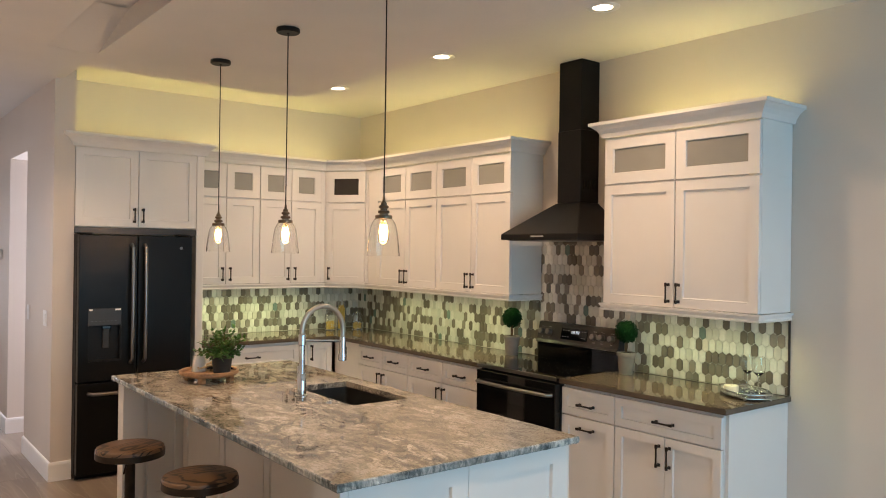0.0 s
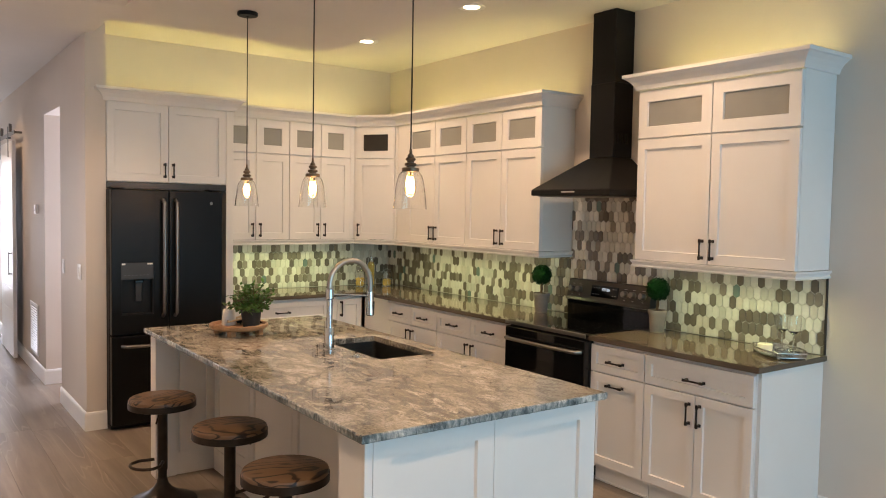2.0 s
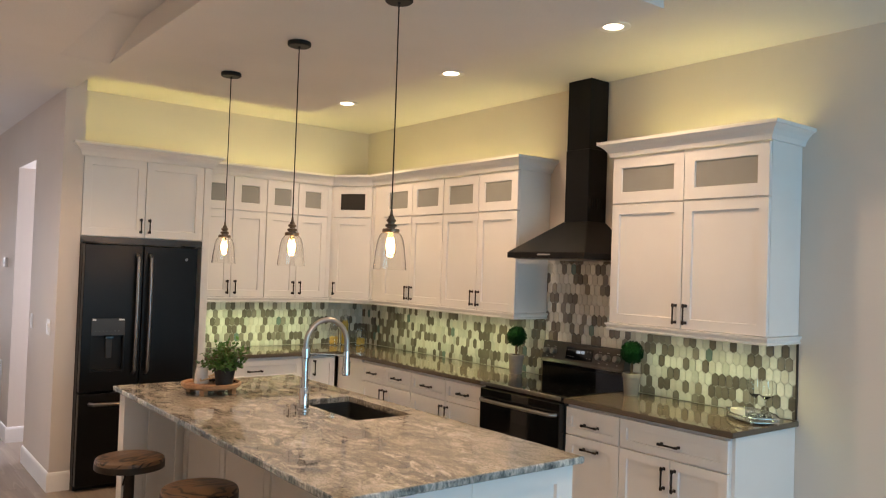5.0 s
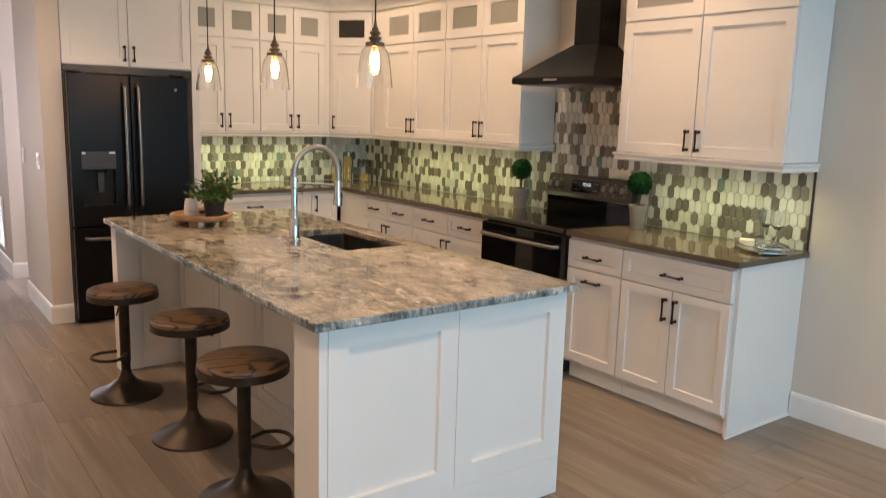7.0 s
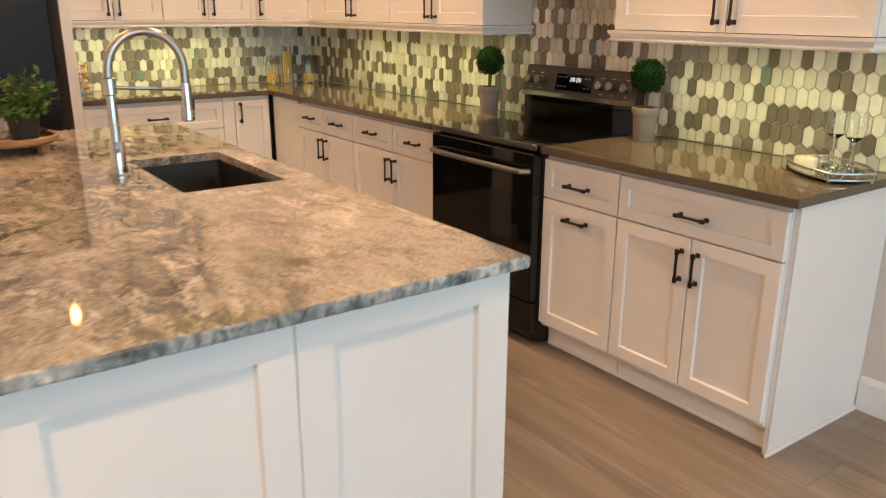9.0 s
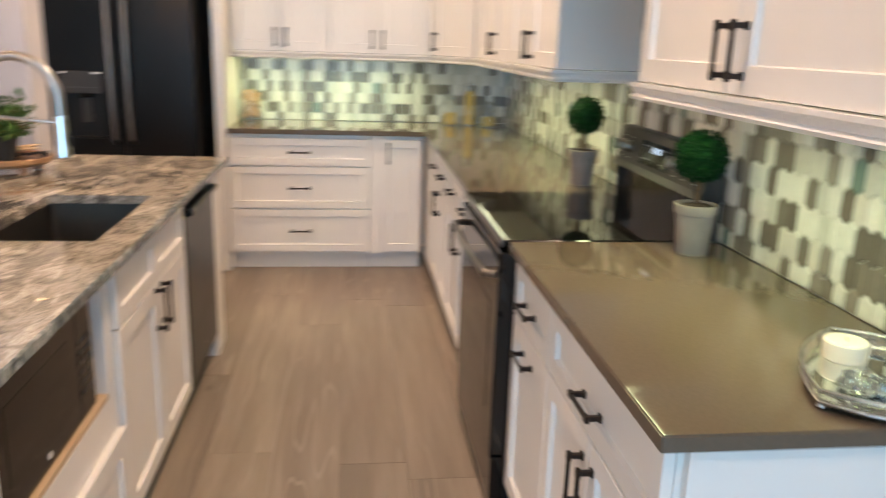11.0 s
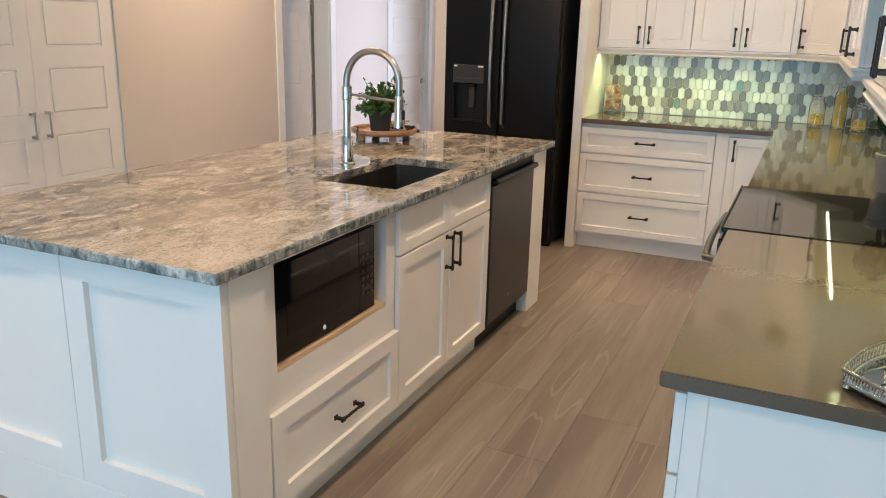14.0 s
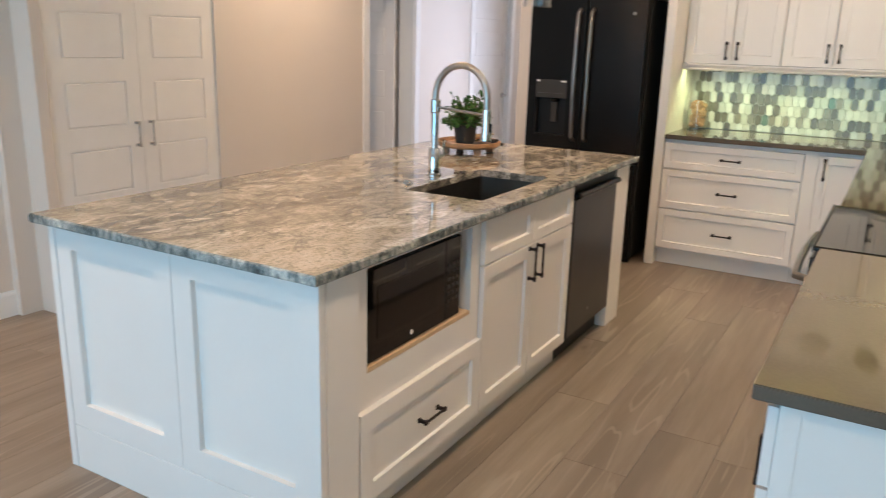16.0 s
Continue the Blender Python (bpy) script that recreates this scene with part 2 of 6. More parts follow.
def granite(name, tint=(1.0, 1.0, 1.0), rough=0.03):
    """Polished stone: tan and grey drifts that run along the slab, curdled fine mottling, pale bands, smoky patches and dark flecks."""
    m = bpy.data.materials.new(name)
    m.use_nodes = True
    nt = m.node_tree
    n, ln = nt.nodes, nt.links
    b = n["Principled BSDF"]
    co = n.new("ShaderNodeTexCoord")

    def stretched(turn, along):
        mp = n.new("ShaderNodeMapping")
        mp.inputs["Rotation"].default_value = (0, 0, radians(turn))
        mp.inputs["Scale"].default_value = (1.0, along, 1.0)
        ln.new(co.outputs["Object"], mp.inputs["Vector"])
        return mp.outputs[0]

    def cloud(vec, scale, detail, roughness, distortion=0.0):
        t = n.new("ShaderNodeTexNoise")
        t.inputs["Scale"].default_value, t.inputs["Detail"].default_value, t.inputs["Roughness"].default_value = scale, detail, roughness
        t.inputs["Distortion"].default_value = distortion
        ln.new(vec, t.inputs["Vector"])
        return t

    def warped(vec, scale, amount):
        w = cloud(vec, scale, 4, 0.55)
        add = n.new("ShaderNodeVectorMath")
        add.operation = "MULTIPLY_ADD"
        add.inputs[1].default_value = (amount, amount, amount)
        ln.new(w.outputs["Color"], add.inputs[0])
        ln.new(vec, add.inputs[2])
        return add.outputs[0]

    def span(sock, f0, f1, t0=0.0, t1=1.0):
        r = n.new("ShaderNodeMapRange")
        r.interpolation_type = "SMOOTHSTEP"
        for k, v in (("From Min", f0), ("From Max", f1), ("To Min", t0), ("To Max", t1)):
            r.inputs[k].default_value = v
        ln.new(sock, r.inputs["Value"])
        return r.outputs[0]

    def times(p, q):
        k = n.new("ShaderNodeMath")
        k.operation = "MULTIPLY"
        ln.new(p, k.inputs[0])
        ln.new(q, k.inputs[1])
        return k.outputs[0]

    def blend(fac, under, colour):
        k = n.new("ShaderNodeMix")
        k.data_type = "RGBA"
        k.inputs[7].default_value = (*colour, 1)
        ln.new(fac, k.inputs[0])
        ln.new(under, k.inputs[6])
        return k.outputs[2]

    drift = warped(stretched(-4, 0.34), 2.0, 0.42)
    curl = warped(stretched(-22, 0.55), 7.0, 0.16)
    broad, mottle, curd = cloud(drift, 4.2, 7, 0.62, 0.3), cloud(curl, 16.0, 12, 0.74, 0.6), cloud(curl, 55.0, 5, 0.7, 0.8)
    mix1 = n.new("ShaderNodeMix")
    mix1.inputs[0].default_value = 0.52
    ln.new(broad.outputs["Fac"], mix1.inputs[2])
    ln.new(mottle.outputs["Fac"], mix1.inputs[3])
    mix2 = n.new("ShaderNodeMix")
    mix2.inputs[0].default_value = 0.20
    ln.new(mix1.outputs[0], mix2.inputs[2])
    ln.new(curd.outputs["Fac"], mix2.inputs[3])
    ramp = n.new("ShaderNodeValToRGB")
    cr = ramp.color_ramp
    cr.elements[0].position, cr.elements[0].color = 0.345, (0.060, 0.059, 0.056, 1)
    cr.elements[1].position, cr.elements[1].color = 0.640, (0.74, 0.695, 0.61, 1)
    for p, c in ((0.405, (0.150, 0.138, 0.121)), (0.450, (0.250, 0.224, 0.186)), (0.488, (0.345, 0.306, 0.249)), (0.515, (0.415, 0.371, 0.306)), (0.545, (0.530, 0.485, 0.412)), (0.575, (0.440, 0.406, 0.348)), (0.600, (0.60, 0.555, 0.478))):
        e = cr.elements.new(p)
        e.color = (*c, 1)
    ln.new(mix2.outputs[0], ramp.inputs[0])
    last = ramp.outputs[0]
    vein = cloud(drift, 2.7, 8, 0.56, 0.2)
    off = n.new("ShaderNodeMath")
    off.operation = "SUBTRACT"
    off.inputs[1].default_value = 0.5
    ln.new(vein.outputs["Fac"], off.inputs[0])
    ridge = n.new("ShaderNodeMath")
    ridge.operation = "ABSOLUTE"
    ln.new(off.outputs[0], ridge.inputs[0])
    last = blend(times(span(ridge.outputs[0], 0.0, 0.026, 0.75, 0.0), span(mottle.outputs["Fac"], 0.40, 0.58)), last, (0.78, 0.72, 0.62))
    smoke = cloud(drift, 1.9, 5, 0.6)
    last = blend(times(span(smoke.outputs["Fac"], 0.50, 0.64, 0.0, 0.85), span(mottle.outputs["Fac"], 0.57, 0.42)), last, (0.075, 0.078, 0.080))
    crack = cloud(curl, 6.0, 9, 0.6, 0.5)
    off2 = n.new("ShaderNodeMath")
    off2.operation = "SUBTRACT"
    off2.inputs[1].default_value = 0.5
    ln.new(crack.outputs["Fac"], off2.inputs[0])
    thin = n.new("ShaderNodeMath")
    thin.operation = "ABSOLUTE"
    ln.new(off2.outputs[0], thin.inputs[0])
    last = blend(times(span(thin.outputs[0], 0.0, 0.016, 0.72, 0.0), span(smoke.outputs["Fac"], 0.40, 0.58)), last, (0.085, 0.076, 0.066))
    fleck = cloud(co.outputs["Object"], 95, 4, 0.6)
    mul = n.new("ShaderNodeVectorMath")
    mul.operation = "MULTIPLY"
    ln.new(last, mul.inputs[0])
    ln.new(span(fleck.outputs["Fac"], 0.32, 0.50, 0.50, 1.05), mul.inputs[1])
    tn = n.new("ShaderNodeVectorMath")
    tn.operation = "MULTIPLY"
    tn.inputs[1].default_value = tint
    ln.new(mul.outputs[0], tn.inputs[0])
    ln.new(tn.outputs[0], b.inputs["Base Color"])
    b.inputs["Roughness"].default_value = rough
    b.inputs["Specular IOR Level"].default_value = 0.72
    bp = n.new("ShaderNodeBump")
    bp.inputs["Strength"].default_value, bp.inputs["Distance"].default_value = (0.008, 0.001) if rough < 0.2 else (0.8, 0.002)
    ln.new(mottle.outputs["Fac"], bp.inputs["Height"])
    ln.new(bp.outputs[0], b.inputs["Normal"])
    return m


def rough_edge(name):
    """The hammered edge of the slab: blue-grey, white and near-black shards."""
    m = bpy.data.materials.new(name)
    m.use_nodes = True
    nt = m.node_tree
    n, ln = nt.nodes, nt.links
    b = n["Principled BSDF"]
    co = n.new("ShaderNodeTexCoord")
    mp = n.new("ShaderNodeMapping")
    mp.inputs["Rotation"].default_value = (0.5, 0.6, 0)
    mp.inputs["Scale"].default_value = (1.0, 1.0, 0.45)
    ln.new(co.outputs["Object"], mp.inputs["Vector"])
    shard = n.new("ShaderNodeTexNoise")
    shard.inputs["Scale"].default_value, shard.inputs["Detail"].default_value, shard.inputs["Roughness"].default_value, shard.inputs["Distortion"].default_value = 42, 8, 0.72, 0.8
    ln.new(mp.outputs[0], shard.inputs["Vector"])
    slow = n.new("ShaderNodeTexNoise")
    slow.inputs["Scale"].default_value, slow.inputs["Detail"].default_value = 7, 3
    ln.new(co.outputs["Object"], slow.inputs["Vector"])
    mix = n.new("ShaderNodeMix")
    mix.inputs[0].default_value = 0.40
    ln.new(shard.outputs["Fac"], mix.inputs[2])
    ln.new(slow.outputs["Fac"], mix.inputs[3])
    ramp = n.new("ShaderNodeValToRGB")
    cr = ramp.color_ramp
    cr.elements[0].position, cr.elements[0].color = 0.37, (0.022, 0.030, 0.032, 1)
    cr.elements[1].position, cr.elements[1].color = 0.63, (0.66, 0.66, 0.60, 1)
    for p, c in ((0.45, (0.10, 0.125, 0.125)), (0.51, (0.23, 0.255, 0.245)), (0.57, (0.40, 0.41, 0.38))):
        e = cr.elements.new(p)
        e.color = (*c, 1)
    ln.new(mix.outputs[0], ramp.inputs[0])
    ln.new(ramp.outputs[0], b.inputs["Base Color"])
    b.inputs["Roughness"].default_value = 0.26
    bp = n.new("ShaderNodeBump")
    bp.inputs["Strength"].default_value, bp.inputs["Distance"].default_value = 1.0, 0.003
    ln.new(shard.outputs["Fac"], bp.inputs["Height"])
    ln.new(bp.outputs[0], b.inputs["Normal"])
    return m


def tile_glaze(name):
    """Picket tiles: each takes one of a few glazes by its own random number."""
    m = bpy.data.materials.new(name)
    m.use_nodes = True
    nt = m.node_tree
    n, ln = nt.nodes, nt.links
    b = n["Principled BSDF"]
    info = n.new("ShaderNodeObjectInfo")
    ramp = n.new("ShaderNodeValToRGB")
    cr = ramp.color_ramp
    cr.interpolation = "CONSTANT"
    cr.elements[0].position, cr.elements[0].color = 0.0, (0.70, 0.69, 0.63, 1)
    cr.elements[1].position, cr.elements[1].color = 0.30, (0.56, 0.56, 0.50, 1)
    for p, c in ((0.46, (0.61, 0.585, 0.52)), (0.57, (0.152, 0.132, 0.104)), (0.71, (0.190, 0.167, 0.134)), (0.88, (0.265, 0.24, 0.20)), (0.988, (0.15, 0.215, 0.19))):
        e = cr.elements.new(p)
        e.color = (*c, 1)
    ln.new(info.outputs["Random"], ramp.inputs[0])
    co = n.new("ShaderNodeTexCoord")
    mp = n.new("ShaderNodeVectorMath")
    mp.operation = "MULTIPLY_ADD"
    mp.inputs[1].default_value = (1, 1, 1)
    sc = n.new("ShaderNodeMath")
    sc.operation = "MULTIPLY"
    sc.inputs[1].default_value = 77
    ln.new(info.outputs["Random"], sc.inputs[0])
    ln.new(co.outputs["Object"], mp.inputs[0])
    ln.new(sc.outputs[0], mp.inputs[2])
    cloud = n.new("ShaderNodeTexNoise")
    cloud.inputs["Scale"].default_value, cloud.inputs["Detail"].default_value = 45, 4
    ln.new(mp.outputs[0], cloud.inputs["Vector"])
    rg = n.new("ShaderNodeMapRange")
    rg.inputs["To Min"].default_value, rg.inputs["To Max"].default_value = 0.86, 1.12
    ln.new(cloud.outputs["Fac"], rg.inputs["Value"])
    mul = n.new("ShaderNodeVectorMath")
    mul.operation = "MULTIPLY"
    ln.new(ramp.outputs[0], mul.inputs[0])
    ln.new(rg.outputs[0], mul.inputs[1])
    ln.new(mul.outputs[0], b.inputs["Base Color"])
    b.inputs["Roughness"].default_value = 0.16
    return m


M_WHITE = material("white_lacquer", (0.80, 0.775, 0.74), 0.32, vary=0.02, scale=3, bump=0.04, bump_scale=90)
M_TRIM = material("trim_paint", (0.80, 0.79, 0.77), 0.35, vary=0.02, bump=0.04, bump_scale=60)
M_WALL = material("wall_paint", (0.672, 0.610, 0.548), 0.6, vary=0.025, scale=1.5, bump=0.22, bump_scale=150)
M_CEIL = material("ceiling_paint", (0.71, 0.68, 0.645), 0.75, vary=0.025, scale=2.0, bump=0.8, bump_scale=70)
M_BRONZE = material("oil_rubbed_bronze", (0.028, 0.020, 0.016), 0.38, 0.6, vary=0.2, scale=40, rough_vary=0.08)
M_NICKEL = material("satin_nickel", (0.45, 0.42, 0.39), 0.3, 1.0, vary=0.05)
M_CHROME = material("chrome", (0.72, 0.73, 0.74), 0.07, 1.0, vary=0.0)
M_STEEL = material("brushed_steel", (0.235, 0.225, 0.215), 0.30, 1.0, vary=0.03, scale=5, rough_vary=0.02)
M_FAINT = material("faint_print", (0.11, 0.11, 0.115), 0.5, vary=0.0)
M_SLATE = material("black_stainless", (0.016, 0.0153, 0.015), 0.34, 0.8, vary=0.05, scale=3, rough_vary=0.06, spec=0.25)
M_SLATE2 = material("slate_panel", (0.050, 0.045, 0.041), 0.36, 0.5, vary=0.06, scale=8, rough_vary=0.05)
M_BLACK = material("matt_black", (0.006, 0.006, 0.006), 0.5, vary=0.15, scale=8, spec=0.3)
M_HOOD = material("hood_black", (0.004, 0.0036, 0.0033), 0.42, 0.0, vary=0.15, scale=5, rough_vary=0.06, spec=0.22)
M_GLASSBLACK = material("black_glass", (0.005, 0.005, 0.005), 0.04, vary=0.1, scale=4, spec=0.4)
M_OVENGLASS = material("oven_glass", (0.007, 0.006, 0.0055), 0.05, vary=0.1, scale=4, spec=0.32)
M_QUARTZ = material("taupe_quartz", (0.118, 0.091, 0.066), 0.045, vary=0.05, scale=120, rough_vary=0.01, spec=0.36)
M_GRANITE = granite("drift_granite", (0.86, 0.865, 0.87))
M_GRANITE_EDGE = rough_edge("chiselled_granite")
M_SINK = material("gunmetal_sink", (0.12, 0.115, 0.105), 0.34, 0.9, vary=0.08, scale=20, rough_vary=0.06)
M_TILE = tile_glaze("picket_glaze")
M_GROUT = material("grout", (0.58, 0.57, 0.52), 0.85, vary=0.05, scale=30, bump=0.3, bump_scale=300)
M_FLOOR = oak_floor("oak_plank")
M_SUBFLOOR = material("plank_joint", (0.10, 0.076, 0.058), 0.8)
M_SEAT = wood("stool_seat_wood", (0.022, 0.012, 0.007), (0.190, 0.108, 0.058), 0.34, "X", 14.0, bump=0.5, per_object=0.06, rings=True)
M_RUST = material("aged_iron", (0.050, 0.036, 0.026), 0.42, 0.7, vary=0.3, scale=14, rough_vary=0.1, bump=0.2, bump_scale=120)
M_TRAYWOOD = wood("acacia", (0.16, 0.075, 0.032), (0.44, 0.25, 0.13), 0.4, "X", 30.0, bump=0.2)
M_RAWWOOD = wood("birch_ply", (0.50, 0.34, 0.19), (0.68, 0.50, 0.31), 0.6, "Y", 40.0)
M_FROST = material("frosted_pane", (0.30, 0.295, 0.265), 0.32, vary=0.05, scale=5, coat=0.7)
M_CLEAR = clear("clear_glass", (0.98, 0.98, 0.97), 0.0)
M_CRYSTAL = clear("crystal", (0.96, 0.97, 0.97), 0.02, 1.5)
M_BULB = glowing("filament", (1.0, 0.55, 0.24), 150)
M_BULBGLASS = clear("amber_glass", (1.0, 0.86, 0.66), 0.0)
M_BRASS = material("antique_brass", (0.17, 0.125, 0.085), 0.30, 0.85, vary=0.25, scale=40, rough_vary=0.08)
M_DOWN = glowing("downlight_lens", (1.0, 0.82, 0.62), 14)
M_STRIP = glowing("led_diffuser", (0.95, 1.0, 0.66), 7)
M_COVE = glowing("cove_diffuser", (1.0, 0.92, 0.50), 1.5)
M_DIGIT = glowing("display_digits", (0.55, 0.75, 1.0), 0.9)
M_LEAF = material("boxwood_leaf", (0.0028, 0.030, 0.0055), 0.6, vary=0.6, scale=60, spec=0.12)
M_LEAF2 = material("herb_leaf", (0.062, 0.140, 0.030), 0.45, vary=0.5, scale=40, spec=0.3)
M_TRUNK = material("twig_bark", (0.13, 0.075, 0.036), 0.8, vary=0.3, scale=60, bump=0.6, bump_scale=150)
M_SOIL = material("moss_soil", (0.045, 0.028, 0.016), 0.95, vary=0.4, scale=60, bump=1.0, bump_scale=120)
M_POT = material("cement_pot", (0.28, 0.232, 0.205), 0.85, vary=0.08, scale=20, bump=0.4, bump_scale=150)
M_DARKPOT = material("charcoal_pot", (0.018, 0.018, 0.018), 0.6, vary=0.1)
M_CLOTH = material("navy_cloth", (0.020, 0.022, 0.030), 0.95, vary=0.2, scale=30, bump=0.6, bump_scale=400)
M_CARD = material("white_ceramic", (0.72, 0.70, 0.67), 0.35, vary=0.03)
M_CORK = material("cork", (0.42, 0.25, 0.135), 0.9, vary=0.35, scale=60, bump=0.6, bump_scale=300)
M_PASTA = material("dry_pasta", (0.66, 0.43, 0.085), 0.6, vary=0.2, scale=80)
M_WAX = material("ivory_wax", (0.78, 0.72, 0.58), 0.5, vary=0.03)
M_SILVER = material("antique_silver", (0.58, 0.57, 0.55), 0.22, 1.0, vary=0.2, scale=60, rough_vary=0.06)
M_MIRROR = material("tray_mirror", (0.75, 0.77, 0.75), 0.02, 1.0, vary=0.0)
M_PLASTIC = material("white_plastic", (0.78, 0.77, 0.75), 0.3, vary=0.0)
M_LABEL = material("grey_print", (0.42, 0.42, 0.42), 0.4, vary=0.0)
M_GREYDOOR = material("door_paint", (0.80, 0.785, 0.76), 0.38, vary=0.02, bump=0.05, bump_scale=60)

# ---- shaping helpers ----


def part(name, bm, mat, parent=None, label="", smooth=False, kind=""):
    """Links a bmesh as one mesh object, under its thing if one is given."""
    me = bpy.data.meshes.new(name)
    bmesh.ops.recalc_face_normals(bm, faces=bm.faces)
    bm.to_mesh(me)
    bm.free()
    me.materials.append(mat)
    if smooth:
        for p in me.polygons:
            p.use_smooth = True
        me.set_sharp_from_angle(angle=radians(35))
    ob = new(name, me)
    if parent:
        ob.parent = parent
    return tagged(ob, label, kind=kind)


def shared(name, me, parent, m):
    ob = new(name, me)
    ob.parent = parent
    ob.matrix_basis = m
    return ob


def thing(name, m, label, category, group="", kind=""):
    ob = new(name)
    ob.empty_display_size = 0.05
    ob.matrix_world = m
    return tagged(ob, label, category, group, kind)


def box(bm, x0, y0, z0, x1, y1, z1, bevel=0.0, seg=1):
    m = Matrix.Translation(((x0 + x1) / 2, (y0 + y1) / 2, (z0 + z1) / 2)) @ Matrix.Diagonal((x1 - x0, y1 - y0, z1 - z0, 1))
    r = bmesh.ops.create_cube(bm, size=1, matrix=m)
    if bevel:
        edges = list({e for v in r["verts"] for e in v.link_edges})
        bmesh.ops.bevel(bm, geom=edges, offset=bevel, segments=seg, affect="EDGES", profile=0.5)
    return bm


def boxes(*rows, bevel=0.0):
    bm = bmesh.new()
    for r in rows:
        box(bm, *r, bevel=bevel)
    return bm


def lathe(bm, profile, seg=24, m=None):
    """Turns (radius, z) points round the z axis; ends with radius 0 close to a point."""
    m = m or Matrix()
    rings = []
    for r, z in profile:
        if r < 1e-6:
            rings.append([bm.verts.new(m @ Vector((0, 0, z)))])
        else:
            rings.append([bm.verts.new(m @ Vector((r * math.cos(2 * math.pi * i / seg), r * math.sin(2 * math.pi * i / seg), z))) for i in range(seg)])
    for a, b in zip(rings, rings[1:]):
        for i in range(seg):
            j = (i + 1) % seg
            if len(a) == 1 and len(b) > 1:
                bm.faces.new((a[0], b[i], b[j]))
            elif len(b) == 1 and len(a) > 1:
                bm.faces.new((a[i], a[j], b[0]))
            elif len(a) > 1:
                bm.faces.new((a[i], a[j], b[j], b[i]))
    return bm


def tube(bm, pts, r, seg=10, closed=False, caps=True):
    """A round bar along a line of points."""
    pts = [Vector(p) for p in pts]
    n = len(pts)
    rings, up = [], None
    for i, p in enumerate(pts):
        a = pts[(i - 1) % n] if closed or i else p
        c = pts[(i + 1) % n] if closed or i < n - 1 else p
        d = (c - a).normalized()
        if up is None:
            up = d.orthogonal().normalized()
        up = (up - d * up.dot(d)).normalized()
        side = d.cross(up)
        rr = r[i] if isinstance(r, (list, tuple)) else r
        rings.append([bm.verts.new(p + rr * (math.cos(2 * math.pi * k / seg) * up + math.sin(2 * math.pi * k / seg) * side)) for k in range(seg)])
    for i in range(n if closed else n - 1):
        a, b = rings[i], rings[(i + 1) % n]
        for k in range(seg):
            bm.faces.new((a[k], a[(k + 1) % seg], b[(k + 1) % seg], b[k]))
    if caps and not closed:
        bm.faces.new(rings[0][::-1])
        bm.faces.new(rings[-1])
    return bm


def sweep(path, profile, side=1):
    """A moulding: profile points (out, z) carried along a line in the plan with mitred corners."""
    bm = bmesh.new()
    pts = [Vector(p) for p in path]
    dirs = [(b - a).normalized() for a, b in zip(pts, pts[1:])]
    rows = []
    for i, p in enumerate(pts):
        d0, d1 = dirs[max(i - 1, 0)], dirs[min(i, len(dirs) - 1)]
        n0, n1 = Vector((d0.y, -d0.x)) * side, Vector((d1.y, -d1.x)) * side
        mit = (n0 + n1).normalized()
        mit = mit / max(mit.dot(n0), 0.3)
        rows.append([bm.verts.new((p.x + mit.x * o, p.y + mit.y * o, z)) for o, z in profile])
    k = len(profile)
    for a, b in zip(rows, rows[1:]):
        for i in range(k):
            bm.faces.new((a[i], a[(i + 1) % k], b[(i + 1) % k], b[i]))
    bm.faces.new(rows[0])
    bm.faces.new(rows[-1][::-1])
    return bm


def shaker(x0, z0, w, h, rail=0.058, t=0.020, glass=False, y=0.0, depth=0.011):
    """A framed door front: face at y, sunk field, rounded arrises. Returns its bmesh."""
    bm = bmesh.new()

    def loop(ins, yy):
        return [bm.verts.new(v) for v in ((x0 + ins, yy, z0 + ins), (x0 + w - ins, yy, z0 + ins), (x0 + w - ins, yy, z0 + h - ins), (x0 + ins, yy, z0 + h - ins))]

    rows = [loop(0, y + t), loop(0, y + 0.002), loop(0.002, y), loop(rail, y), loop(rail + 0.003, y + depth)]
    if glass:
        rows.append(loop(rail + 0.003, y + t))
    for a, b in zip(rows, rows[1:]):
        for i in range(4):
            bm.faces.new((a[i], a[(i + 1) % 4], b[(i + 1) % 4], b[i]))
    if glass:
        a, b = rows[-1], rows[0]
        for i in range(4):
            bm.faces.new((a[i], a[(i + 1) % 4], b[(i + 1) % 4], b[i]))
    else:
        bm.faces.new(rows[-1])
        bm.faces.new(rows[0][::-1])
    return bm


